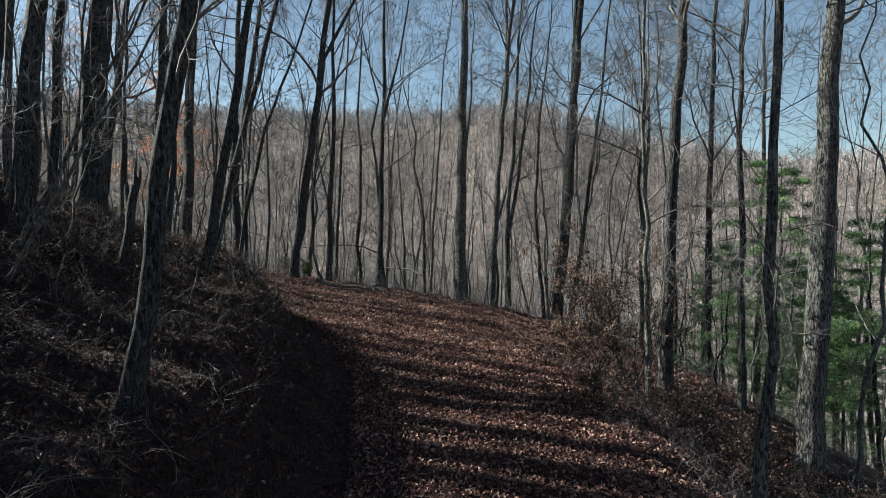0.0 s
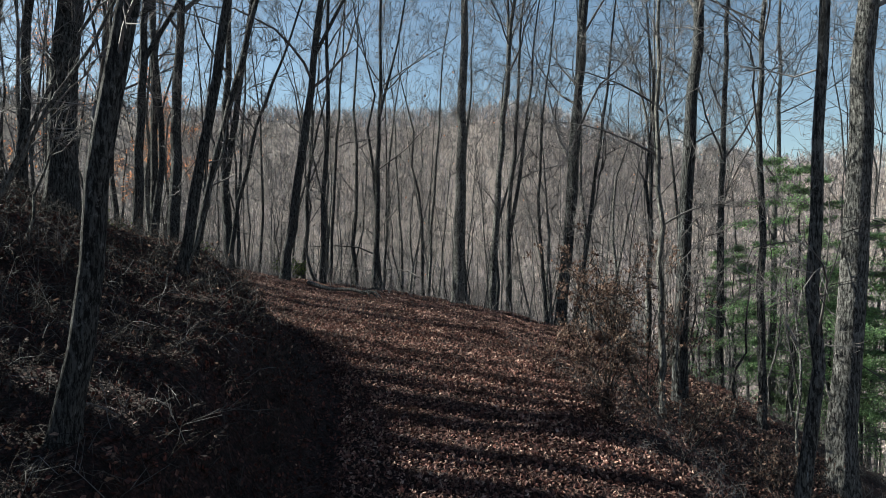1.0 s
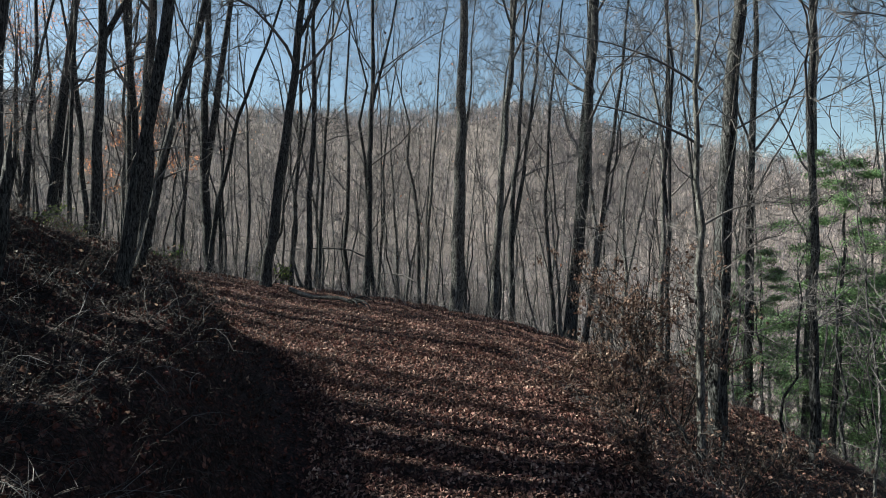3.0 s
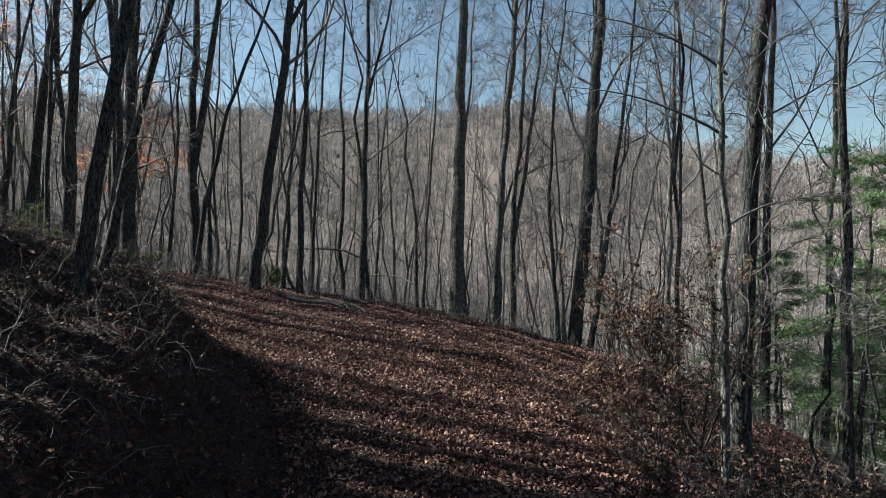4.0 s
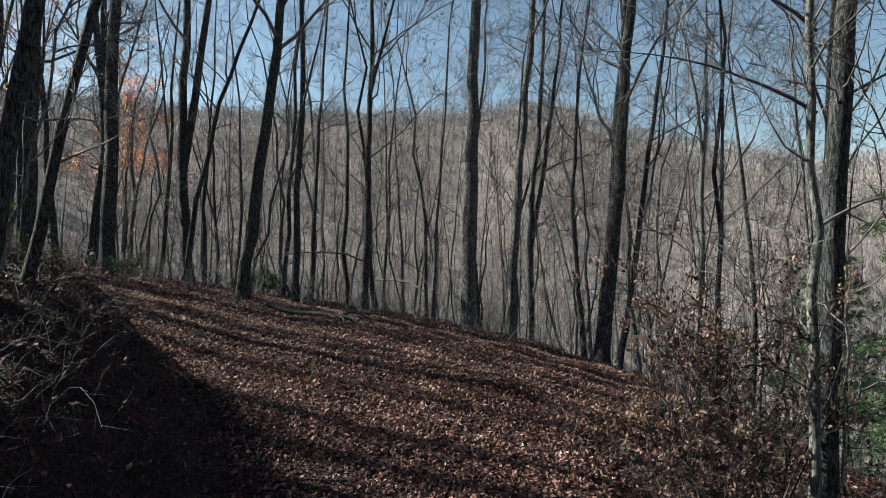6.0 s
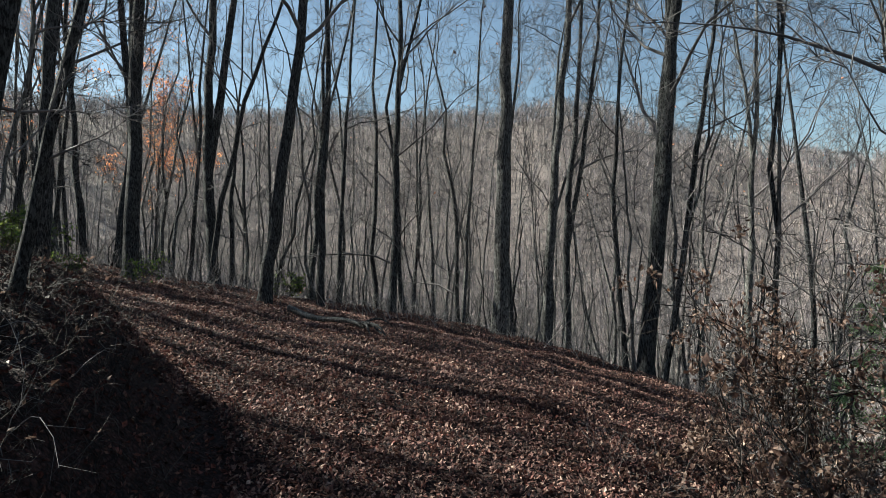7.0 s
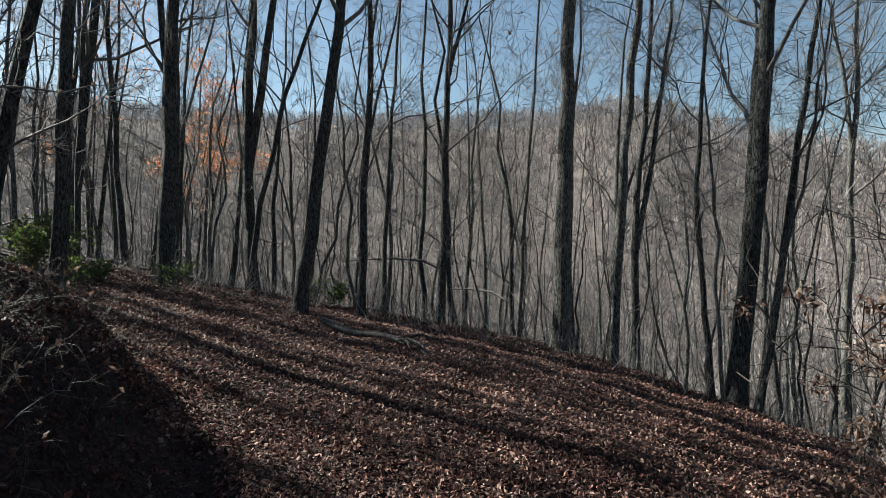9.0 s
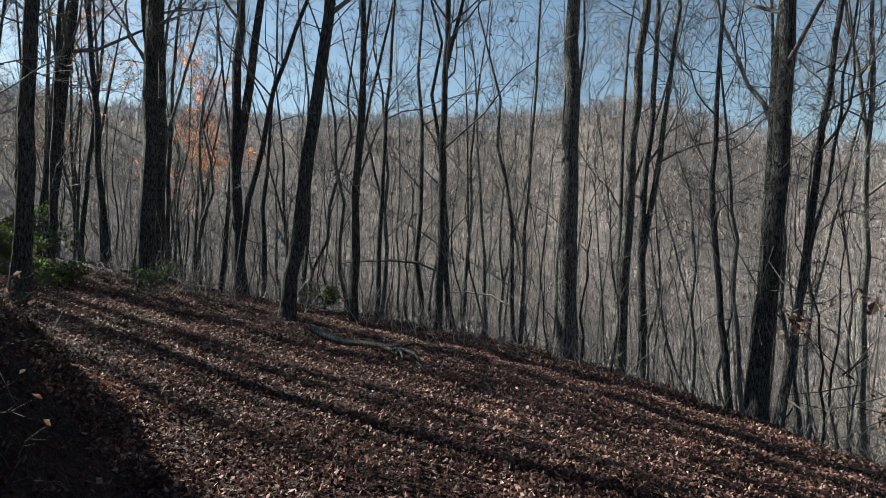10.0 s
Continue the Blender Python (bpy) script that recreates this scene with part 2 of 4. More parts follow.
def limb_shape(rng, base, way, length, radius, rise=0.06, fine=1.0, wobble=0.19):
    """One limb with its branches and twigs: vertices, faces and the twig lines."""
    near = fine >= 0.95
    P, R = shoots(rng, base[None], way[None], [length], [radius], 9 if near else 6, wobble, rise, 0.15)
    out = [tubes(P, R, 7 if near else 4)]
    m1 = max(3, round(7 * fine))
    b1, w1, r1, t1 = sprouts(rng, P, R, m1, 0.2, 1.0, (25, 60))
    P1, R1 = shoots(rng, b1, w1, length * rng.uniform(0.25, 0.55, len(b1)) * (1.15 - 0.6 * t1), np.maximum(r1 * 0.58, 0.0085), 6 if near else 4, 0.2, 0.05)
    out.append(tubes(P1, R1, 4 if near else 3))
    m2 = max(3, round(5 * fine))
    b2, w2, r2, t2 = sprouts(rng, P1, R1, m2, 0.2, 1.0, (25, 65))
    P2, R2 = shoots(rng, b2, w2, length * rng.uniform(0.08, 0.24, len(b2)), np.maximum(r2 * 0.52, 0.0062), 4 if near else 3, 0.22, 0.04, 0.4)
    out.append(tubes(P2, R2, 3))
    b3, w3, r3, t3 = sprouts(rng, P2, R2, 3 if near else 2 if fine > 0.6 else 1, 0.25, 1.0, (25, 60))
    P3, R3 = shoots(rng, b3, w3, length * rng.uniform(0.06, 0.13, len(b3)), np.full(len(b3), 0.0045 if near else 0.006), 2, 0.2, 0.03, 0.6)
    out.append(blades(rng, P3, R3))
    return (*joined(out), np.concatenate([P2[:, -2:], P3[:, -2:]]))


def leaves(rng, centres, size, flat=0.0, template="oak"):
    """Curled leaves, each an island of its own, at the centres."""
    if template == "oak":
        o = np.array([[0, -.5, 0], [-.16, -.2, .05], [.16, -.2, .05], [-.3, .12, .12], [.3, .12, .12], [-.13, .2, .03], [.13, .2, .03], [0, .55, .1], [0, 0, -.02]], float)
        f = np.array([[0, 8, 1], [0, 2, 8], [1, 8, 3], [2, 4, 8], [3, 8, 5], [4, 6, 8], [5, 8, 7], [6, 7, 8]])
    elif template == "fold":
        o = np.array([[0, -.5, .05], [-.36, .0, .14], [.34, .06, .1], [.05, .5, .12], [0, .02, -.06]], float)
        f = np.array([[0, 4, 1], [0, 2, 4], [1, 4, 3], [2, 3, 4]])
    else:
        o = np.array([[0, -.5, 0], [-.28, .02, .12], [.26, -.03, .1], [0, .5, -.04]], float)
        f = np.array([[0, 2, 1], [1, 2, 3]])
    n = len(centres)
    curl = rng.uniform(-1.4, 2.4, (n, 1))
    v = np.repeat(o[None], n, 0)
    v[:, :, 2] *= curl
    v[:, :, 0] *= rng.uniform(0.5, 1.15, (n, 1))
    v *= (size * rng.uniform(0.6, 1.35, (n, 1)))[:, :, None]
    yaw, tip, roll = rng.uniform(0, 2 * np.pi, n), rng.normal(0, 1, n) * (1.2 - flat), rng.normal(0, 1, n) * (1.2 - flat)
    for ang, (a, c) in ((roll, (0, 2)), (tip, (1, 2)), (yaw, (0, 1))):
        ca, sa = np.cos(ang)[:, None], np.sin(ang)[:, None]
        p, q = v[:, :, a].copy(), v[:, :, c].copy()
        v[:, :, a], v[:, :, c] = ca * p - sa * q, sa * p + ca * q
    v += centres[:, None]
    return v.reshape(-1, 3), (f[None] + (np.arange(n) * len(o))[:, None, None]).reshape(-1, 3)


# ---- ground ----
ROAD_X = (0.5, 0.5, 0.4, 0.0, -1.5, -4.0, -7.5, -12.0, -22.0)
ROAD_Y = (-14, 0.0, 8.0, 12.0, 15.5, 18.2, 19.0, 19.3, 21.0)
ROAD_Z = (-3.6, -1.4, -0.08, 0.6, 1.25, 1.78, 2.45, 3.1, 4.3)
BANK = (2.0, 2.0, 1.65, 1.6, 1.55, 1.55, 1.4, 1.3, 1.3)
TOE = (1.9, 1.9, 1.9, 1.9, 1.8, 1.5, 1.4, 1.4, 1.4)
FALL = (0.33, 0.33, 0.33, 0.26, 0.15, 0.1, 0.05, 0.02, 0.0)
_s = np.linspace(0, 8, 97)
LINE = np.stack([np.interp(_s, np.arange(9), c) for c in (ROAD_X, ROAD_Y, ROAD_Z, BANK, FALL, TOE)], -1)
for _k in range(3):
    LINE[2:-2] = (LINE[:-4] + LINE[1:-3] + LINE[2:-2] + LINE[3:-1] + LINE[4:]) / 5


def smooth(a, c, v):
    t = np.clip((v - a) / (c - a), 0, 1)
    return t * t * (3 - 2 * t)


def waves(x, y):
    """Small unevenness of the forest floor."""
    z = 0.05 * np.sin(1.3 * x + 0.7 * y + 1) * np.sin(0.9 * y - 0.4 * x) + 0.03 * np.sin(2.9 * x - 1.7 * y + 2) + 0.025 * np.sin(3.7 * y + 1.1 * x)
    return z + 0.012 * np.sin(7.3 * x + 2.2 * y) * np.sin(6.1 * y - 3.3 * x)


def lie(x, y):
    """How far a place lies from the track's middle (right is plus), and the track's height, bank, fall and toe there."""
    x, y = np.asarray(x, float).ravel(), np.asarray(y, float).ravel()
    out = np.empty((len(x), 5))
    tan = np.gradient(LINE[:, :2], axis=0)
    for a in range(0, len(x), 20000):
        dx, dy = x[a:a + 20000, None] - LINE[None, :, 0], y[a:a + 20000, None] - LINE[None, :, 1]
        d2 = dx * dx + dy * dy
        near = d2.argmin(1)
        r = np.arange(len(near))
        side = np.sign(tan[near, 1] * dx[r, near] - tan[near, 0] * dy[r, near])
        w = 1 / (d2 + 0.3) ** 3
        w /= w.sum(1, keepdims=True)
        out[a:a + 20000] = np.column_stack([np.sqrt(d2[r, near]) * np.where(side == 0, 1, side), w @ LINE[:, 2:6]])
    return out.T


def ridge_angle(az):
    """How high the far hill stands over the valley, in degrees, by the azimuth in degrees."""
    return np.interp(az, (-180, -90, -50, -30, -10, 0, 6, 10, 13, 18, 22, 30, 45, 90, 180), (10.5, 10.5, 11.3, 11.4, 12.0, 12.1, 13.0, 12.5, 11.5, 9.8, 8.7, 6.9, 6.5, 6.5, 10.5))


def ground_z(x, y):
    shape = np.shape(x)
    x, y = np.asarray(x, float).ravel(), np.asarray(y, float).ravel()
    d, h, bank, fall, toe = lie(x, y)
    left, right = np.maximum(-d, 0), np.maximum(d, 0)
    z = h + bank * smooth(0, 1.9, left - toe) + 0.1 * np.clip(left - 3.8, 0, 9) * smooth(3.8, 6, left) + 0.22 * np.clip(-x - 6.2, 0, 9) * smooth(2.6, 5.0, left) + 0.15 * np.clip(left - 12, 0, 40)
    z -= fall * np.maximum(right - 2.4, 0) * smooth(1.6, 4.5, right) + 0.32 * np.maximum(right - 9, 0) + 1.7 * fall * smooth(3.6, 5.2, right) * smooth(0.17, 0.3, fall)
    z += waves(x, y) * (0.35 + 0.65 * smooth(1.8, 4, np.abs(d)))
    z = np.clip(z, -26, 16)
    r, az = np.hypot(x, y - 8), np.degrees(np.arctan2(x, y - 8))
    top = np.tan(np.radians(ridge_angle(az))) * 470
    hill = -26 + (top + 26) * smooth(90, 480, r) + 2.5 * np.sin(x * 0.045) * np.sin(y * 0.05 + 1) * smooth(80, 160, r)
    k = smooth(48, 100, r)
    return (z * (1 - k) + hill * k).reshape(shape)


def z_at(x, y):
    return float(ground_z(np.array([x]), np.array([y]))[0])


def graded(lo, hi, step, far):
    mid, out, g = np.arange(lo, hi + step / 2, step), [], step
    a = 0.0
    while a < far:
        g *= 1.14
        a += g
        out.append(a)
    out = np.array(out)
    return np.concatenate([lo - out[::-1], mid, hi + out])


gx, gy = graded(-13, 15, 0.22, 900), graded(-3, 31, 0.22, 900)
X, Y = np.meshgrid(gx, gy)
nx, ny = len(gx), len(gy)
i, j = np.meshgrid(np.arange(nx - 1), np.arange(ny - 1))
q = (j * nx + i).ravel()
ground = new("ground", mesh_of("ground", np.stack([X, Y, ground_z(X, Y)], -1).reshape(-1, 3), np.stack([q, q + 1, q + nx + 1, q + nx], -1), SOIL))
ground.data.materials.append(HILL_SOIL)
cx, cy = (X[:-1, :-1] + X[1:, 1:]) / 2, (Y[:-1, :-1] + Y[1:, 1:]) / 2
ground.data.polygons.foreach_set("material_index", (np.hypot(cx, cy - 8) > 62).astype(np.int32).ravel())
tagged(ground, "leaf-covered forest floor with a track, a bank and a wooded valley", "ground", kind="structure")


# ---- trees ----
def spine(rng, x, y, height, lean, bow, k=20, wob=0.05):
    """The middle line of a trunk from just under the ground."""
    s = np.linspace(0, 1, k) ** 1.25
    hgt = s * height
    lx, ly = lean
    free = np.sqrt(s)
    wx = np.cumsum(rng.normal(0, wob, k)) * free + rng.normal(0, 0.02 + 0.1 * wob, k) * np.minimum(1, hgt)
    wy = np.cumsum(rng.normal(0, wob, k)) * free
    px = x + np.tan(radians(lx)) * hgt + bow * np.sin(np.pi * np.clip(hgt / 11, 0, 1)) + wx
    py = y + np.tan(radians(ly)) * hgt + wy
    return np.stack([px, py, hgt - 0.25], -1)


def trunk_shape(rng, P, r, tip=0.12, flare=0.35, sides=14):
    k = len(P)
    hgt = P[:, 2] - P[0, 2]
    share = np.linspace(0, 1, k)
    R = r * (1 - (1 - tip) * (hgt / hgt[-1])) * (1 + flare * np.exp(-hgt / 0.35))
    R = R * (1 + rng.normal(0, 0.025, k))
    v, f = tubes(P[None], R[None], sides)
    v = v.reshape(k, sides, 3)
    lobe = 1 + (0.05 + 0.14 * np.exp(-hgt / 0.3))[:, None] * np.sin(np.arange(sides) * 2 * np.pi / sides * 5 + rng.uniform(0, 6))[None] + rng.normal(0, 0.02, (k, sides))
    v = P[:, None] + (v - P[:, None]) * lobe[:, :, None]
    return v.reshape(-1, 3), f, R


def tree_mesh_set(seed, r, height, lean=(0, 0), bow=0.0, limbs=9, first=0.38, fork=None, fine=1.0, leafy=0.0, bark=None, spread=(28, 64), wob=0.05, leaf_mat=None, stout=(0.3, 0.5)):
    """The shapes of one leafless tree with its foot at the origin: (part name, mesh, label)."""
    rng = np.random.default_rng(seed)
    bark = bark or BARK_DARK
    near = fine >= 0.95
    P = spine(rng, 0, 0, height, lean, bow, 20 if near else 12, wob)
    v, f, R = trunk_shape(rng, P, r, sides=16 if near else 7)
    out = [("trunk", mesh_of("trunk", v, f, bark), "")]
    stems = [(P, R)]
    if fork:
        at, lx, ly, share = fork
        i = int(np.searchsorted(P[:, 2], at))
        n = 14
        s = np.linspace(0, 1, n)
        left = (height - at) * 0.92
        Q = P[i] + np.stack([np.tan(radians(lx)) * left * s + 0.25 * np.sin(3 * s) + np.cumsum(rng.normal(0, 0.1, n)) * s, np.tan(radians(ly)) * left * s, left * s], -1)
        RQ = R[i] * share * np.linspace(1, 0.15, n)
        v, f = tubes(Q[None], RQ[None], 10 if near else 6)
        out.append(("second_trunk", mesh_of("second_trunk", v, f, bark), ""))
        stems.append((Q, RQ))
    tips = []
    for S, SR in stems:
        lo = first if S is P else 0.2
        b, w, rad, t = sprouts(rng, S[None], SR[None], limbs if near or not fork else limbs // 2 + 1, lo, 0.98, spread)
        for i in np.argsort(t):
            length = (0.16 + 0.2 * (1 - t[i])) * height * rng.uniform(0.7, 1.2)
            v, f, tw = limb_shape(rng, b[i], w[i], length, max(rad[i] * rng.uniform(*stout), 0.012), 0.06, fine)
            out.append(("limb", mesh_of("limb", v, f, TWIG), ""))
            tips.append(tw)
        top, f, tw = limb_shape(rng, S[-1], unit(S[-1] - S[-3]), height * 0.12, SR[-1], 0.1, fine)
        out.append(("limb", mesh_of("limb", top, f, TWIG), ""))
    if near and r > 0.06:
        b, w, rad, t = sprouts(rng, P[None], R[None], 5, 0.16, first + 0.1, (45, 85))
        for i in range(5):
            v, f, tw = limb_shape(rng, b[i], w[i], rng.uniform(0.9, 2.4), rng.uniform(0.012, 0.022), 0.03, 0.7, 0.24)
            out.append(("limb", mesh_of("limb", v, f, TWIG), ""))
    if leafy > 0:
        c = np.concatenate(tips)[:, -1]
        c = c[rng.random(len(c)) < leafy] if leafy < 1 else np.repeat(c, int(leafy), 0)
        v, f = leaves(rng, c + rng.normal(0, 0.07, c.shape), 0.12, 0.2, "fold")
        out.append(("leaves", mesh_of("leaves", v, f, leaf_mat or ORANGE_LEAF, False), "withered brown leaves" if leaf_mat else "sparse orange autumn leaves"))
    return out


def plant(name, shapes, x, y, label, category="tree", group="", sink=0.0, turn=0.0, size=1.0):
    """An Empty on the ground that carries the shapes as its parts; a fourth entry names the part that carries a shape."""
    e = new(name)
    e.empty_display_size = 0.2
    e.matrix_basis = Matrix.LocRotScale((x, y, z_at(x, y) - sink), Euler((0, 0, turn)), (size, size, size))
    made = []
    for n, me, lab, *under in shapes:
        made.append(part(n, me, made[under[0]] if under else e, lab))
    return tagged(e, label, category, group)


OAK = "tall leafless oak with dark furrowed bark on the leafy slope"
GREYT = "tall leafless tree with grey bark rising beside the track"


def big_tree(seed, x, y, r, height=22, label=OAK, **kw):
    return plant("tree", tree_mesh_set(seed, r, height, **kw), x, y, label, group="trees beside the track")


# the bank and its trees
big_tree(1, -3.5, 6.5, 0.12, 19, lean=(7.4, 2), wob=0.02, limbs=8, first=0.5, label="leaning leafless tree with dark bark on the bank")
big_tree(2, -8.4, 14.0, 0.3, 24, lean=(2.5, 0), limbs=9)
big_tree(3, -5.3, 13.0, 0.115, 18, lean=(10.5, 0), limbs=7, first=0.45, label="dark tree leaning from the end of the bank")
big_tree(30, -5.55, 14.1, 0.08, 16, lean=(12.5, 0), limbs=6, first=0.45, label="slim dark stem leaning beside its thicker neighbour")
big_tree(4, -9.7, 19.6, 0.16, 20, lean=(3, 0), limbs=8, first=0.35, fork=(6.0, 28, 0, 0.7))
big_tree(5, -10.8, 24.7, 0.24, 23, lean=(2, 0), limbs=8, first=0.4)
big_tree(41, -14.2, 30.0, 0.2, 23, lean=(0.5, 0), limbs=8, first=0.45)
big_tree(42, -13.1, 23.9, 0.09, 18, lean=(1.5, 0), limbs=7, first=0.4)
big_tree(6, -8.1, 11.3, 0.2, 22, lean=(3, 0), limbs=8)
big_tree(7, -10.1, 15.2, 0.12, 18, lean=(3, 0), limbs=7)
big_tree(31, -15.2, 26.0, 0.19, 22, lean=(6, 0), limbs=8, first=0.35)
big_tree(32, -9.5, 27.2, 0.11, 17, lean=(15, 0), bow=-0.5, limbs=8, first=0.4, label="thin bowed leafless tree leaning across its neighbours")
# beyond the bend
big_tree(8, -9.6, 27.9, 0.2, 23, lean=(0.5, 0), bow=-0.15, limbs=9, fine=1.15, first=0.45, fork=(3.5, 7, 0, 0.95), label="leafless oak forked low into two dark stems")
big_tree(9, -5.95, 23.2, 0.18, 22, lean=(8, 0), limbs=8, fine=1.15, first=0.4, fork=(8.0, 24, 3, 0.6), label="leafless tree leaning over the bend of the track")
big_tree(10, -4.85, 25.1, 0.12, 20, lean=(1.5, 0), limbs=8, fine=1.15, first=0.4)
big_tree(11, -5.2, 28.3, 0.085, 18, lean=(2.5, 0), limbs=7, fine=1.15, first=0.4)
big_tree(12, -3.0, 27.3, 0.14, 20, lean=(1.2, 0), limbs=9, fine=1.15, first=0.35, leafy=0.06, leaf_mat=BROWN_LEAF, fork=(7.5, 8, 0, 0.7))
big_tree(13, 0.68, 25.6, 0.26, 25, lean=(0.6, 0), limbs=7, fine=1.15, first=0.55, bark=BARK_GREY, label="tall straight oak with pale grey sunlit bark at the edge")
big_tree(14, 2.15, 26.5, 0.17, 23, lean=(4, 0), limbs=9, fine=1.15, first=0.45, bark=BARK_GREY, leafy=0.04, fork=(9.0, -3, 2, 0.7), label=GREYT)
big_tree(15, 3.4, 30.0, 0.16, 21, lean=(1.5, 0), bow=-0.2, limbs=8, fine=1.15, first=0.35, fork=(4.5, 6, 0, 0.8), label=GREYT)
big_tree(16, 4.4, 23.0, 0.22, 23, lean=(4.5, 0), limbs=9, fine=1.15, first=0.4, fork=(0.8, 3.0, 3, 0.75), label="clump of dark leafless stems at the edge of the slope")
# down the slope
pale = big_tree(17, 4.7, 13.5, 0.07, 15, lean=(0.5, 0), limbs=8, first=0.5, bark=BARK_PALE, label="slender pale-barked leafless tree beside the track")
for seed, up, way, length in ((1, 5.5, (-1, 0.0, 0.68), 2.8), (2, 6.5, (-1, -0.1, 0.85), 2.9), (3, 4.1, (0.9, 0.3, 0.7), 1.8)):
    v, f, tw = limb_shape(np.random.default_rng(seed), np.array([0.02, 0, up]), np.array(way, float), length, 0.026, -0.07, 1.0, 0.07)
    part("limb", mesh_of("limb", v, f, TWIG), pale)
big_tree(18, 5.6, 14.75, 0.185, 22, lean=(1.2, 0), limbs=8, first=0.45, label="straight leafless oak with dark bark beside the track")
big_tree(19, 9.4, 21.0, 0.14, 21, lean=(1.5, 0), limbs=9, first=0.35)
big_tree(20, 4.3, 8.0, 0.085, 19, lean=(2, 0), limbs=7, first=0.5, bark=BARK_GREY, label=GREYT)
big_tree(21, 7.5, 12.1, 0.26, 24, lean=(3.2, 0), limbs=9, first=0.45, bark=BARK_GREY, label="large leafless oak with grey ridged bark on the slope")
big_tree(22, 7.5, 14.7, 0.095, 19, lean=(1.5, 0), limbs=8, first=0.4)
big_tree(43, 11.3, 21.2, 0.12, 20, lean=(1.5, 0), limbs=8, first=0.4, bark=BARK_PALE, label="slim pale-barked leafless tree among the hemlocks")
big_tree(23, 11.2, 33.0, 0.2, 23, lean=(1, 0), limbs=8, fine=1.15, first=0.5, fork=(12.5, -10, 0, 0.9), bark=BARK_PALE, label="pale leafless tree forked into two stems down the slope")
big_tree(39, 8.4, 12.0, 0.055, 12, lean=(0, 0), bow=0.35, limbs=8, first=0.25, bark=BARK_PALE, wob=0.16, label="crooked pale sapling on the slope below the track")
big_tree(33, 4.1, 22.6, 0.045, 11, lean=(-3.5, 0), limbs=6, first=0.3, bark=BARK_PALE, label="thin pale stem beside the clump of dark trunks")
big_tree(34, 5.0, 23.4, 0.1, 17, lean=(7, 0), limbs=7, first=0.35, label="dark leaning stem beside the clump of trunks")
big_tree(47, 3.95, 23.0, 0.075, 15, lean=(2.5, 0), bow=-0.25, limbs=6, first=0.35, label="dark stem beside the clump of trunks")
big_tree(48, 4.75, 22.7, 0.05, 13, lean=(9, 0), limbs=6, first=0.3, bark=BARK_GREY, label="thin grey stem leaning out of the clump of trunks")
big_tree(35, -5.2, 12.9, 0.026, 7, lean=(14.6, 0), limbs=5, first=0.35, bark=BARK_PALE, label="pale thin sapling leaning on the end of the bank")
big_tree(36, -6.9, 9.2, 0.035, 8, lean=(30, 0), limbs=6, first=0.2, bark=BARK_PALE, label="pale thin sapling leaning across the bank")
big_tree(40, 4.85, 13.3, 0.032, 2.9, lean=(-33, 0), bow=0.1, limbs=7, first=0.35, leafy=0.25, leaf_mat=BROWN_LEAF, wob=0.02, label="dark sapling with withered leaves leaning out over the brush")
big_tree(45, 4.95, 13.95, 0.03, 9, lean=(-1.5, 0), limbs=6, first=0.35, bark=BARK_GREY, label="thin grey stem beside the slender pale tree")
big_tree(46, 5.0, 13.3, 0.022, 7.5, lean=(4, 0), bow=-0.2, limbs=6, first=0.3, bark=BARK_PALE, label="thin pale stem beside the slender pale tree")
big_tree(38, -7.6, 10.4, 0.04, 9, lean=(24, 0), limbs=7, first=0.2, bark=BARK_GREY, label="thin sapling leaning across the bank")

# a broken trunk on the bank
rng = np.random.default_rng(44)
snag_line = spine(rng, 0, 0, 2.1, (7, 0), 0.0, 10, 0.02)
v, f, _r = trunk_shape(rng, snag_line, 0.1, 0.75, 0.3, 12)
v[-12:, 2] += rng.uniform(-0.28, 0.22, 12)
snag = plant("snag", [("trunk", mesh_of("trunk", v, f, BARK_DARK), "")], -6.3, 11.5, "broken dark trunk standing on the bank")
v, f = tubes(np.array([[[0.22, 0, 1.55], [0.27, 0.02, 1.9], [0.3, 0.03, 2.35]]]), np.array([[0.045, 0.03, 0.004]]), 6)
part("splinter", mesh_of("splinter", v, f, BARK_GREY), snag, "pale splintered tip")

# woodland behind, of a few builds
rng = np.random.default_rng(7)
WOOD = "slender leafless tree in the woodland below the crest"
builds = []
for n in range(10):
    kw = dict(lean=(rng.uniform(-2, 3), rng.uniform(-2, 2)), bow=rng.uniform(-0.3, 0.3), limbs=8, first=rng.uniform(0.1, 0.28), fine=0.8, wob=0.2, spread=(22, 52), stout=(0.28, 0.48))
    if n % 3 != 1:
        kw["fork"] = (rng.uniform(4, 11), rng.uniform(-14, 14), rng.uniform(-8, 8), 0.75)
    if n % 5 == 4:
        kw["leafy"] = 0.03
    if n % 5 > 2:
        kw["bark"] = BARK_GREY
    builds.append(tree_mesh_set(100 + n, rng.uniform(0.08, 0.15), rng.uniform(15, 21), **kw))
slight = [tree_mesh_set(150 + n, rng.uniform(0.08, 0.14), rng.uniform(14, 20), lean=(rng.uniform(-3, 3), 0), bow=rng.uniform(-0.4, 0.4), limbs=6, first=rng.uniform(0.15, 0.35), fine=0.55,
                        wob=0.2, spread=(22, 55), fork=(rng.uniform(2, 8), rng.uniform(-16, 16), rng.uniform(-8, 8), 0.8) if n % 2 else None, bark=(BARK_DARK, BARK_GREY)[n % 2], stout=(0.28, 0.5)) for n in range(6)]
placed = [np.array([o.location.x, o.location.y]) for o in bpy.data.objects if o.type == "EMPTY"]
firsts, count = {}, 0
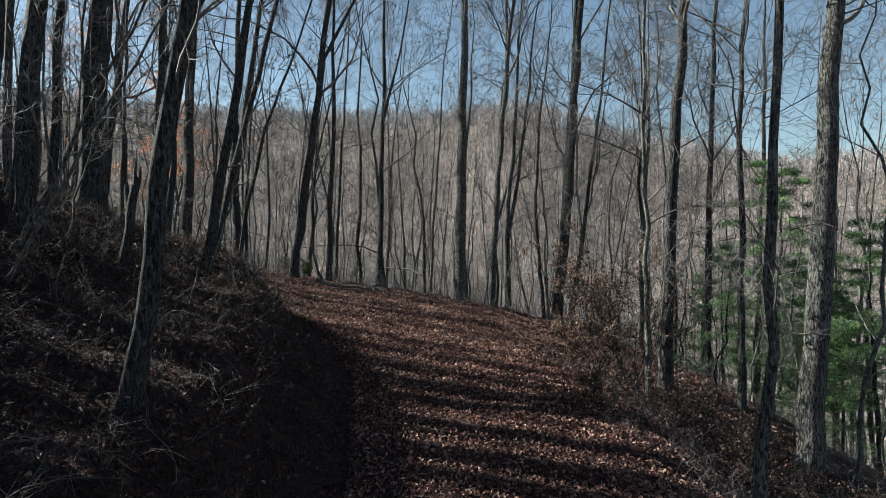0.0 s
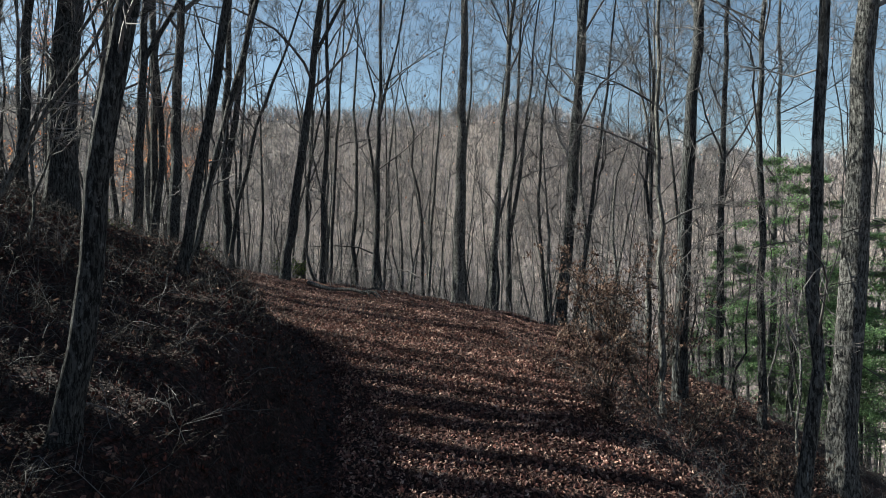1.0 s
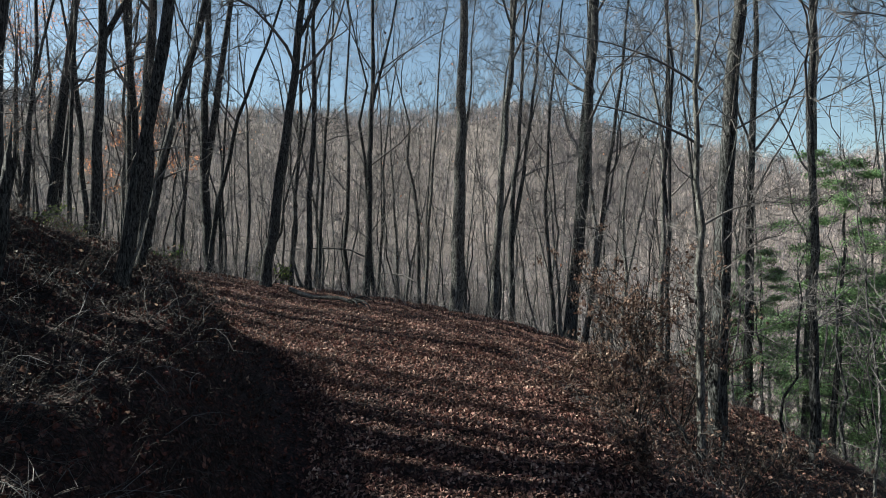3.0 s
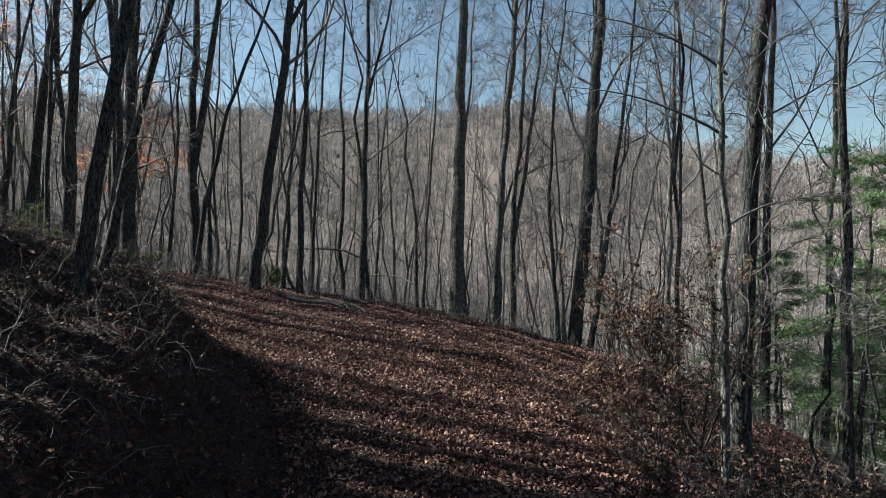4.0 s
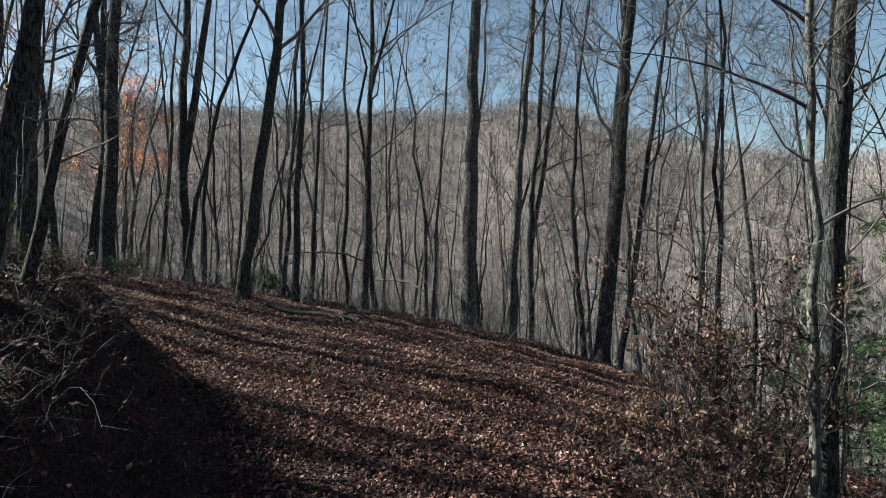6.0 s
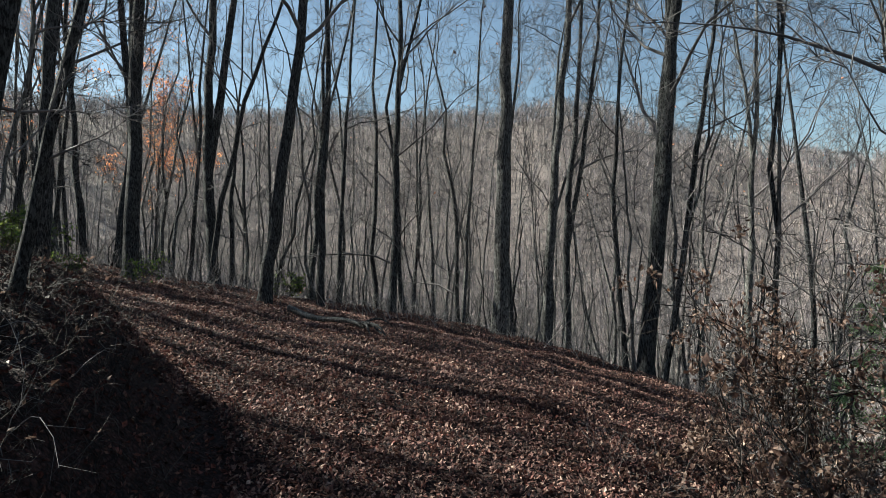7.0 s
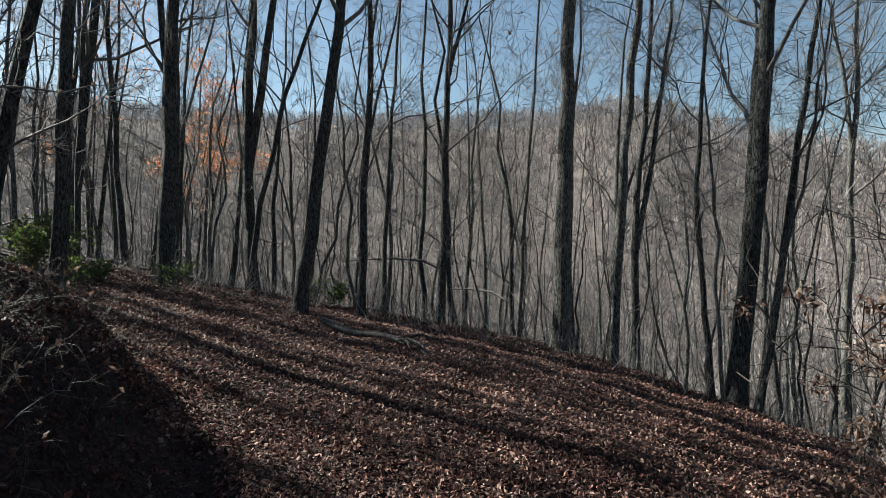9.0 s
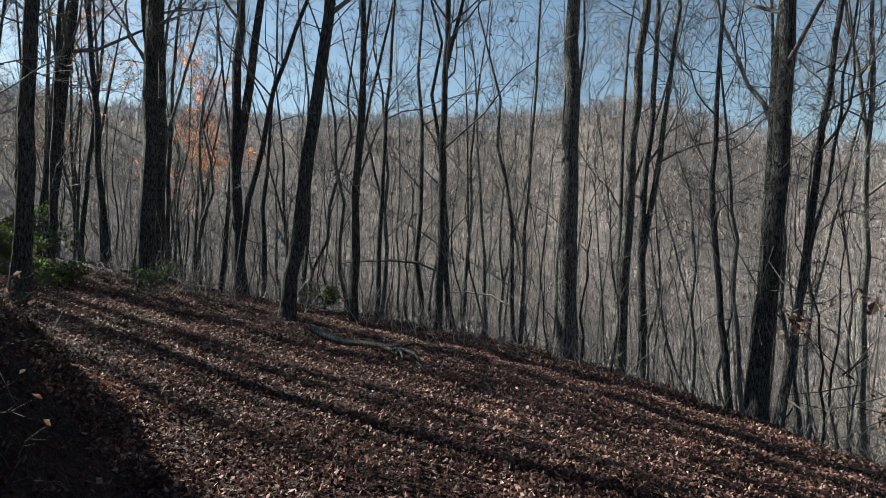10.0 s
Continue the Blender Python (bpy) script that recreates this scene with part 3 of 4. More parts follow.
for n in range(6000):
    if count >= 140:
        break
    az, dist = radians(rng.uniform(-46, 44)), 18 + 46 * rng.random() ** 1.2
    x, y = math.sin(az) * dist, 5 + math.cos(az) * dist
    d = float(lie([x], [y])[0][0])
    if d < (5.5 if x > -8.5 else 2.6) or min(np.hypot(*(p - (x, y))) for p in placed) < (1.5 if x > -7 else 3.3) + dist * 0.012:
        continue
    if (0 < d < 11 and y < 31 and x > -8.5) or (x > 4 and y < 44 and rng.random() < 0.6):
        continue
    b = int(rng.integers(len(builds))) if dist < 44 else 50 + int(rng.integers(len(slight)))
    m = Matrix.LocRotScale((x, y, z_at(x, y)), Euler((0, 0, rng.uniform(0, 6.28))), None)
    if b in firsts:
        copy_thing(firsts[b], m)
    else:
        firsts[b] = plant("tree", builds[b] if b < 50 else slight[b - 50], x, y, WOOD, group="woodland trees")
    placed.append(np.array([x, y]))
    count += 1
for n in range(4000):
    if count >= 158:
        break
    x, y = -9 - 24 * rng.random() ** 1.2, rng.uniform(9, 24)
    if float(lie([x], [y])[0][0]) > -4.2 or math.atan2(-x, y) > radians(42) or min(np.hypot(*(p - (x, y))) for p in placed) < 1.5:
        continue
    b = 50 + int(rng.integers(len(slight)))
    copy_thing(firsts[b], Matrix.LocRotScale((x, y, z_at(x, y)), Euler((0, 0, rng.uniform(0, 6.28))), Vector((1, 1, 1)) * rng.uniform(1.0, 1.6)))
    placed.append(np.array([x, y]))
    count += 1

for n in range(2000):
    if count >= 168:
        break
    x, y = rng.uniform(-30, -11), rng.uniform(18, 30)
    if float(lie([x], [y])[0][0]) < 2.4 or min(np.hypot(*(p - (x, y))) for p in placed) < 2.6:
        continue
    b = 50 + int(rng.integers(len(slight)))
    copy_thing(firsts[b], Matrix.LocRotScale((x, y, z_at(x, y)), Euler((0, 0, rng.uniform(0, 6.28))), Vector((1, 1, 1)) * rng.uniform(0.9, 1.3)))
    placed.append(np.array([x, y]))
    count += 1

for n in range(3000):
    if count >= 179:
        break
    x, y = rng.uniform(-33, -9), rng.uniform(25, 50)
    if float(lie([x], [y])[0][0]) < 3.5 or math.atan2(-x, y) > radians(44) or min(np.hypot(*(p - (x, y))) for p in placed) < 1.8:
        continue
    copy_thing(firsts[sorted(firsts)[n % len(firsts)]], Matrix.LocRotScale((x, y, z_at(x, y)), Euler((0, 0, rng.uniform(0, 6.28))), Vector((1, 1, 1)) * rng.uniform(0.8, 1.1)))
    placed.append(np.array([x, y]))
    count += 1

# the wood goes on over the bank, out of view, with tall straight trunks
high = [tree_mesh_set(170 + n, rng.uniform(0.16, 0.22), rng.uniform(21, 25), lean=(rng.uniform(-2, 2), rng.uniform(-2, 2)), limbs=5, first=0.66, fine=0.5, wob=0.07) for n in range(3)]
tall = {}
# rows spaced so the unseen trunks' shadows stripe the track and bank
for row in np.concatenate([np.arange(2.5, 9.0, 0.5), np.arange(9.0, 25.0, 0.72)]):
    for n in range(120):
        x = rng.uniform(-19 if row < 9 else -27, -8.3)
        y = (row + rng.uniform(-0.25, 0.25) - 0.2756 * x) / 0.961
        away = float(lie([x], [y])[0][0])
        if abs(away) < 2.4 or (y < 19 and away > -3.6) or math.atan2(-x, y) < radians(39) or (y > 10 and math.atan2(-x, y - 10) < radians(49)):
            continue
        if min(np.hypot(*(p - (x, y))) for p in placed) > 1.0:
            b = count % 3
            if b in tall:
                copy_thing(tall[b], Matrix.LocRotScale((x, y, z_at(x, y)), Euler((0, 0, rng.uniform(0, 6.28))), Vector((1, 1, 1)) * rng.uniform(0.85, 1.15)))
            else:
                tall[b] = plant("tree", high[b], x, y, "tall straight leafless oak in the unseen wood above the bank", group="woodland trees")
            placed.append(np.array([x, y]))
            count += 1
            break

# and, unseen, on the other side and behind: trees added to block skylight
behind = count + 30
for n in range(4000):
    if count >= behind:
        break
    az, dist = radians(rng.uniform(56, 245)), rng.uniform(8, 26)
    x, y = math.sin(az) * dist, 3 + math.cos(az) * dist
    if abs(float(lie([x], [y])[0][0])) < 3.2 or min(np.hypot(*(p - (x, y))) for p in placed) < 2.2:
        continue
    copy_thing(firsts[50 + int(rng.integers(len(slight)))], Matrix.LocRotScale((x, y, z_at(x, y)), Euler((0, 0, rng.uniform(0, 6.28))), Vector((1, 1, 1)) * rng.uniform(1.0, 1.4)))
    placed.append(np.array([x, y]))
    count += 1

# far woods over the opposite hillside
def far_woods(seed, n, near, far, limbs, twigs, low, high_most):
    """Leafless trees with spreading crowns between two distances."""
    rng = np.random.default_rng(seed)
    az, dist = np.radians(rng.uniform(-58, 50, n)), np.sqrt(rng.uniform(near ** 2, far ** 2, n))
    x, y = np.sin(az) * dist, 8 + np.cos(az) * dist
    height = rng.uniform(low, high_most, n)
    base = np.stack([x, y, ground_z(x, y) - 0.3], -1)
    P, R = shoots(rng, base, np.tile([0.02, 0, 1.0], (n, 1)), height, rng.uniform(0.08, 0.16, n) + 0.0002 * dist, 4, 0.1, 0.14, 0.25)
    out = [tubes(P, R, 3)]
    b1, w1, r1, t1 = sprouts(rng, P, R, limbs, 0.28, 1.0, (22, 65))
    away = np.repeat(dist, limbs)
    P1, R1 = shoots(rng, b1, w1, np.repeat(height, limbs) * rng.uniform(0.2, 0.44, len(b1)) * (1.25 - 0.6 * t1), 0.02 + 0.00028 * away, 3, 0.22, 0.16, 0.4)
    out += [blades(rng, P1[:, :2], R1[:, :2]), blades(rng, P1[:, 1:], R1[:, 1:])]
    b2, w2, r2, t2 = sprouts(rng, P1, R1, twigs, 0.25, 1.0, (20, 65))
    P2, R2 = shoots(rng, b2, w2, height.mean() * rng.uniform(0.06, 0.18, len(b2)), 0.012 + 0.00012 * np.repeat(away, twigs), 2, 0.1, 0.15, 0.5)
    out.append(blades(rng, P2, R2))
    return joined(out)


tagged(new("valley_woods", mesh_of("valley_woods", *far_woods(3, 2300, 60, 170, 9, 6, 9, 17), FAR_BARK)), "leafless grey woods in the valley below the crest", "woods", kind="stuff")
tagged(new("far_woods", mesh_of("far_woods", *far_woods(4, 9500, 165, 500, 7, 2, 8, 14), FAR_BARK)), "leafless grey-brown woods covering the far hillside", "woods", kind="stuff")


# ---- saplings ----
rng = np.random.default_rng(21)
thin = [tree_mesh_set(200 + n, rng.uniform(0.018, 0.04), rng.uniform(4, 8.5), lean=(rng.uniform(-6, 6), rng.uniform(-5, 5)), bow=rng.uniform(-0.6, 0.6), limbs=7, first=0.15,
                      fine=0.5, bark=(BARK_GREY, BARK_DARK)[n % 2], spread=(30, 72), wob=0.13) for n in range(6)]
firsts, count = {}, 0
SAP = "thin leafless sapling among the brush below the crest"
for n in range(6000):
    if count >= 135:
        break
    x, y = rng.uniform(-16, 16), rng.uniform(9, 48)
    d = float(lie([x], [y])[0][0])
    edge = 6.5 if y < 16 else 7.5
    if d < edge or (x < 1 and y < 25) or abs(x) > y * 0.9 or min(np.hypot(*(p - (x, y))) for p in placed) < 0.7:
        continue
    b = int(rng.integers(len(thin)))
    m = Matrix.LocRotScale((x, y, z_at(x, y)), Euler((0, 0, rng.uniform(0, 6.28))), None)
    if b in firsts:
        copy_thing(firsts[b], m)
    else:
        firsts[b] = plant("sapling", thin[b], x, y, SAP, "sapling", "saplings")
    placed.append(np.array([x, y]))
    count += 1

crooked = [tree_mesh_set(220 + n, rng.uniform(0.04, 0.065), rng.uniform(8, 13), lean=(rng.uniform(-7, 7), rng.uniform(-5, 5)), bow=rng.uniform(-0.9, 0.9), limbs=6, first=0.22,
                         fine=0.62, bark=(BARK_PALE, BARK_DARK, BARK_GREY)[n % 3], spread=(22, 52), wob=0.3, stout=(0.35, 0.6)) for n in range(5)]
bent = {}
CROOK = "thin crooked leafless tree with mottled bark below the crest"
for n in range(6000):
    if count >= 265:
        break
    x, y = rng.uniform(-22, 24), rng.uniform(27, 58)
    if float(lie([x], [y])[0][0]) < 6 or abs(x + 2) > y * 0.75 or min(np.hypot(*(p - (x, y))) for p in placed) < 1.0:
        continue
    b = int(rng.integers(len(crooked)))
    if b in bent:
        copy_thing(bent[b], Matrix.LocRotScale((x, y, z_at(x, y)), Euler((0, 0, rng.uniform(0, 6.28))), None))
    else:
        bent[b] = plant("sapling", crooked[b], x, y, CROOK, "sapling", "crooked saplings")
    placed.append(np.array([x, y]))
    count += 1

for n in range(3000):
    if count >= 300:
        break
    x, y = rng.uniform(-17, -6.2), rng.uniform(0, 15)
    if float(lie([x], [y])[0][0]) > -5.8 or min(np.hypot(*(p - (x, y))) for p in placed) < 0.6:
        continue
    b = int(rng.integers(len(thin)))
    copy_thing(firsts[b], Matrix.LocRotScale((x, y, z_at(x, y)), Euler((0, rng.uniform(0, 0.3), 0)), Vector((1, 1, 1)) * rng.uniform(0.5, 0.9)))
    placed.append(np.array([x, y]))
    count += 1


# ---- evergreens ----
def hemlock_shapes(seed, height, reach):
    rng = np.random.default_rng(seed)
    P = spine(rng, 0, 0, height, (0, 0), 0.1, wob=0.03)
    v, f, R = trunk_shape(rng, P, height * 0.011, 0.08, 0.3, 9)
    out = [("trunk", mesh_of("trunk", v, f, BARK_DARK), "")]
    n = 44
    t = np.linspace(0.2, 0.97, n)
    a = np.arange(n) * 2.4 + rng.normal(0, 0.3, n)
    at = np.stack([np.interp(t, np.linspace(0, 1, len(P)) ** 1.25, P[:, c]) for c in range(3)], -1)
    way = np.stack([np.cos(a), np.sin(a), rng.uniform(0.05, 0.3, n)], -1)
    length = reach * (1.15 - t) ** 0.8 * rng.uniform(0.5, 1.2, n)
    B, BR = shoots(rng, at, way, length, 0.006 + 0.012 * (1 - t), 7, 0.09, -0.05, 0.2)
    b1, w1, r1, t1 = sprouts(rng, B, BR, 10, 0.18, 1.0, (30, 60))
    w1[:, 2] *= 0.25
    C, CR = shoots(rng, b1, w1, np.repeat(length, 10) * rng.uniform(0.2, 0.48, len(b1)) * (1.2 - 0.6 * t1), np.full(len(b1), 0.004), 5, 0.08, -0.06, 0.5)
    for i in range(n):
        own = C[i * 10:i * 10 + 10]
        bough = len(out)
        out.append(("bough", mesh_of("bough", *joined([tubes(B[i:i + 1], BR[i:i + 1], 4), tubes(own, CR[i * 10:i * 10 + 10], 3)]), TWIG), ""))
        pts = np.concatenate([own[:, k] * w + own[:, k + 1] * (1 - w) + rng.normal(0, 1, own[:, k].shape) * (0.1, 0.1, 0.05) for k in (1, 2, 3, 3) for w in (0.1, 0.3, 0.45, 0.6, 0.75, 0.9) for _ in range(3)])
        out.append(("needles", mesh_of("needles", *leaves(rng, pts, 0.07, 0.6, "blade"), NEEDLE, False), "flat sprays of green needles", bough))
    return out


HEM = "young hemlock with green sprays on the slope"
hem_a, hem_b = hemlock_shapes(31, 8.5, 3.3), hemlock_shapes(32, 6.5, 2.9)
first_a = plant("hemlock_tree", hem_a, 10.4, 18.6, HEM, "tree", "hemlocks")
first_b = plant("hemlock_tree", hem_b, 12.6, 20.2, HEM, "tree", "hemlocks")
for src, x, y, turn in ((first_a, 15.0, 24.5, 1.0), (first_b, 11.0, 23.0, 2.2), (first_a, 18.5, 29.0, 4.0), (first_a, 13.4, 18.0, 2.9), (first_b, 14.8, 21.8, 0.6)):
    copy_thing(src, pose(x, y, z_at(x, y), 0, 0, math.degrees(turn)))


def leafy_shrub(seed, x, y, height, stems, leaf_n, leaf_size, leaf_mat, stem_mat, label, name="shrub", spread=0.5, fine=1.0, flat=0.2, sag=0.02):
    """A shrub: several stems from one root, with leaves round the twigs."""
    rng = np.random.default_rng(seed)
    shapes, tips = [], []
    for n in range(stems):
        a = rng.uniform(0, 6.28)
        way = np.array([math.cos(a) * spread, math.sin(a) * spread, 1.0]) * rng.uniform(0.8, 1.2)
        v, f, tw = limb_shape(rng, np.array([math.cos(a) * 0.12, math.sin(a) * 0.12, -0.05]), way, height * rng.uniform(0.7, 1.15), 0.012 + 0.004 * height * rng.random(), sag, fine, 0.1)
        shapes.append(("stem", mesh_of("stem", v, f, stem_mat), ""))
        tips.append(tw.reshape(-1, 3))
    c = np.concatenate(tips)
    c = c[rng.permutation(len(c))[: max(40, len(c) // 8)]]
    c = c[rng.integers(0, len(c), leaf_n)] + rng.normal(0, 0.06, (leaf_n, 3))
    v, f = leaves(rng, c, leaf_size, flat, "fold")
    shapes.append(("leaves", mesh_of("leaves", v, f, leaf_mat, False), ""))
    return plant(name, shapes, x, y, label, "shrub")


BROWN = "bushy sapling holding withered brown leaves at the track's edge"
leafy_shrub(41, 3.7, 14.4, 2.7, 10, 3000, 0.07, BROWN_LEAF, DRY_STEM, BROWN, spread=0.3, fine=0.9)
leafy_shrub(42, 4.6, 14.3, 2.6, 6, 1000, 0.07, BROWN_LEAF, DRY_STEM, BROWN, spread=0.42, fine=0.9)
leafy_shrub(43, 3.3, 13.0, 1.2, 7, 600, 0.074, BROWN_LEAF, DRY_STEM, BROWN, spread=0.6, fine=0.9)
leafy_shrub(44, 4.7, 12.2, 1.2, 7, 360, 0.078, BROWN_LEAF, DRY_STEM, BROWN, spread=0.7, fine=0.9)
leafy_shrub(45, 5.9, 10.9, 1.2, 7, 360, 0.078, BROWN_LEAF, DRY_STEM, BROWN, spread=0.6, fine=0.9)
leafy_shrub(46, 5.4, 16.0, 2.2, 5, 450, 0.07, BROWN_LEAF, DRY_STEM, BROWN, spread=0.6, fine=0.9)
leafy_shrub(52, 3.1, 11.4, 0.8, 6, 260, 0.085, BROWN_LEAF, DRY_STEM, BROWN, spread=0.8, fine=0.9)
EVER = "low evergreen shrub with glossy leaves at the track's far edge"
leafy_shrub(47, -11.9, 21.8, 1.3, 8, 800, 0.11, GREEN_LEAF, TWIG, EVER, spread=0.6)
leafy_shrub(48, -10.6, 21.7, 0.7, 7, 500, 0.1, GREEN_LEAF, TWIG, EVER, spread=0.9)
leafy_shrub(49, -9.0, 22.2, 0.8, 6, 260, 0.09, GREEN_LEAF, TWIG, EVER, spread=0.8)
leafy_shrub(50, -6.6, 27.0, 1.0, 7, 420, 0.1, GREEN_LEAF, TWIG, EVER, spread=0.6)
leafy_shrub(51, -13.8, 23.0, 1.7, 9, 1000, 0.12, GREEN_LEAF, TWIG, EVER, spread=0.6)

# autumn trees
big_tree(60, -19.2, 40.0, 0.14, 14.5, lean=(1, 0), limbs=9, first=0.45, fine=0.96, leafy=3, label="autumn tree with orange leaves on the slope beyond")
big_tree(61, -16.0, 33.0, 0.13, 19, lean=(2, 0), limbs=8, first=0.5, leafy=1, label="tall tree with its last few yellow-orange leaves")
big_tree(63, -17.6, 30.0, 0.1, 17, lean=(3, 0), limbs=8, first=0.45, leafy=0.6, label="slim tree with thinning pinkish orange leaves")
big_tree(62, -24.0, 37.0, 0.14, 18, lean=(0, 0), limbs=8, first=0.45, leafy=1, label="tall tree with its last few yellow-orange leaves")


# ---- the fallen log ----
log = new("fallen_log")
log.matrix_basis = pose(-3.5, 21.2, z_at(-3.5, 21.2))
rng = np.random.default_rng(5)
tx = np.linspace(-1.15, 0.95, 14)
ty = -0.4 * tx + 0.06 * np.sin(2.6 * tx + 0.5)
tz = ground_z(tx - 3.5, ty + 21.2) - z_at(-3.5, 21.2) + 0.13 + 0.02 * np.sin(4 * tx)
v, f = tubes(np.stack([tx, ty, tz], -1)[None], (np.linspace(0.08, 0.055, 14) * (1 + rng.normal(0, 0.05, 14)))[None], 10)
part("log_stem", mesh_of("log_stem", v, f, BARK_PALE), log)
for n, (a, length, up) in enumerate(((-0.35, 1.5, 0.45), (-0.7, 0.9, 0.2), (0.3, 0.8, 0.5), (-0.5, 1.2, 0.05))):
    P, R = shoots(rng, np.array([[0.75 + 0.07 * n, ty[12], tz[12]]]), np.array([[math.cos(a), math.sin(a), up]]), [length], [0.04], 9, 0.12, -0.13, 0.3)
    P[:, :, 2] = np.maximum(P[:, :, 2], ground_z(P[0, :, 0] - 3.5, P[0, :, 1] + 21.2)[None] - z_at(-3.5, 21.2) + 0.03)
    part("dead_branch", mesh_of("dead_branch", *tubes(P, R, 6), BARK_DARK), log)
tagged(log, "fallen pale log with dead branches lying on leaves", "log")


# ---- undergrowth ----
def brush(seed, n, box, rule, height, mat, twigs=3, sag=-0.12, rad=0.004, leaf_share=0.0, leaf_mat=None, leaf_size=0.062):
    """Dry stems over a stretch of ground: vertices and faces, and those of their leaves."""
    rng = np.random.default_rng(seed)
    x0, x1, y0, y1 = box
    x, y = rng.uniform(x0, x1, n * 3), rng.uniform(y0, y1, n * 3)
    d = lie(x, y)[0]
    keep = np.nonzero(rule(x, y, d))[0][:n]
    x, y = x[keep], y[keep]
    m = len(x)
    clump = 0.55 + 0.45 * np.sin(1.7 * x + 0.6 * y) * np.sin(1.3 * y - 0.8 * x + 1)
    base = np.stack([x, y, ground_z(x, y) - 0.02], -1)
    way = np.concatenate([rng.normal(0, 0.55, (m, 2)), np.ones((m, 1))], 1)
    P, R = shoots(rng, base, way, height * rng.uniform(0.5, 1.3, m) * (0.6 + 0.5 * clump), rng.uniform(0.6, 1.5, m) * rad, 5, 0.16, sag, 0.35)
    out = [tubes(P, R, 3)]
    b1, w1, r1, t1 = sprouts(rng, P, R, twigs, 0.25, 1.0, (20, 60))
    P1, R1 = shoots(rng, b1, w1, height * rng.uniform(0.12, 0.4, len(b1)), np.full(len(b1), rad * 0.6), 2, 0.2, sag * 0.6, 0.5)
    out.append(tubes(P1, R1, 3))
    lv = None
    if leaf_share > 0:
        c = P1.reshape(-1, 3)
        lv = leaves(rng, c[rng.random(len(c)) < leaf_share], leaf_size, 0.2, "fold")
    return joined(out), lv


def lay_brush(name, label, stems, lv, stem_mat, leaf_mat=None):
    e = tagged(new(name, mesh_of(name, *stems, stem_mat)), label, "undergrowth", kind="stuff")
    if lv is not None:
        part("dead_leaves", mesh_of("dead_leaves", *lv, leaf_mat, False), e)
    return e


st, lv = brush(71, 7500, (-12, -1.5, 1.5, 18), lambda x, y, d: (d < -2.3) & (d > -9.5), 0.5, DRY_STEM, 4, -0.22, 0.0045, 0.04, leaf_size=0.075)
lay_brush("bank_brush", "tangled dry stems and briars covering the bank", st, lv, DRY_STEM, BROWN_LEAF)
st, lv = brush(74, 1500, (-18, -5.5, -2, 17), lambda x, y, d: (d < -6.0) & (d > -15), 0.85, TWIG, 6, -0.05, 0.005, 0.02)
lay_brush("bank_thicket", "tangled leafless brush on top of the bank", st, lv, TWIG, BROWN_LEAF)
# extra brush outside the view, put there to block sun from the bank
st, lv = brush(76, 1000, (-17, -6.0, -4, 9.5), lambda x, y, d: (d < -6.5) & (x < -0.8 * y - 1.5), 2.3, TWIG, 7, -0.02, 0.008, 0.05)
lay_brush("tall_brush", "tall dense leafless brush added out of view to shade the bank", st, lv, TWIG, BROWN_LEAF)
st, lv = brush(75, 420, (-11, -1.8, 2.5, 17), lambda x, y, d: (d < -3.0) & (d > -8), 0.9, TWIG, 5, -0.3, 0.005, 0.03)
lay_brush("bank_briars", "grey arching briar stems over the bank", st, lv, TWIG, BROWN_LEAF)
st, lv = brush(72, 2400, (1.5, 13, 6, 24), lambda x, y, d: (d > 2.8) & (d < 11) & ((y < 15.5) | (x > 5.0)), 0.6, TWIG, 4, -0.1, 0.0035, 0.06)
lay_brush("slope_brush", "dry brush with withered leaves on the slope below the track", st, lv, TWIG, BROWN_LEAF)
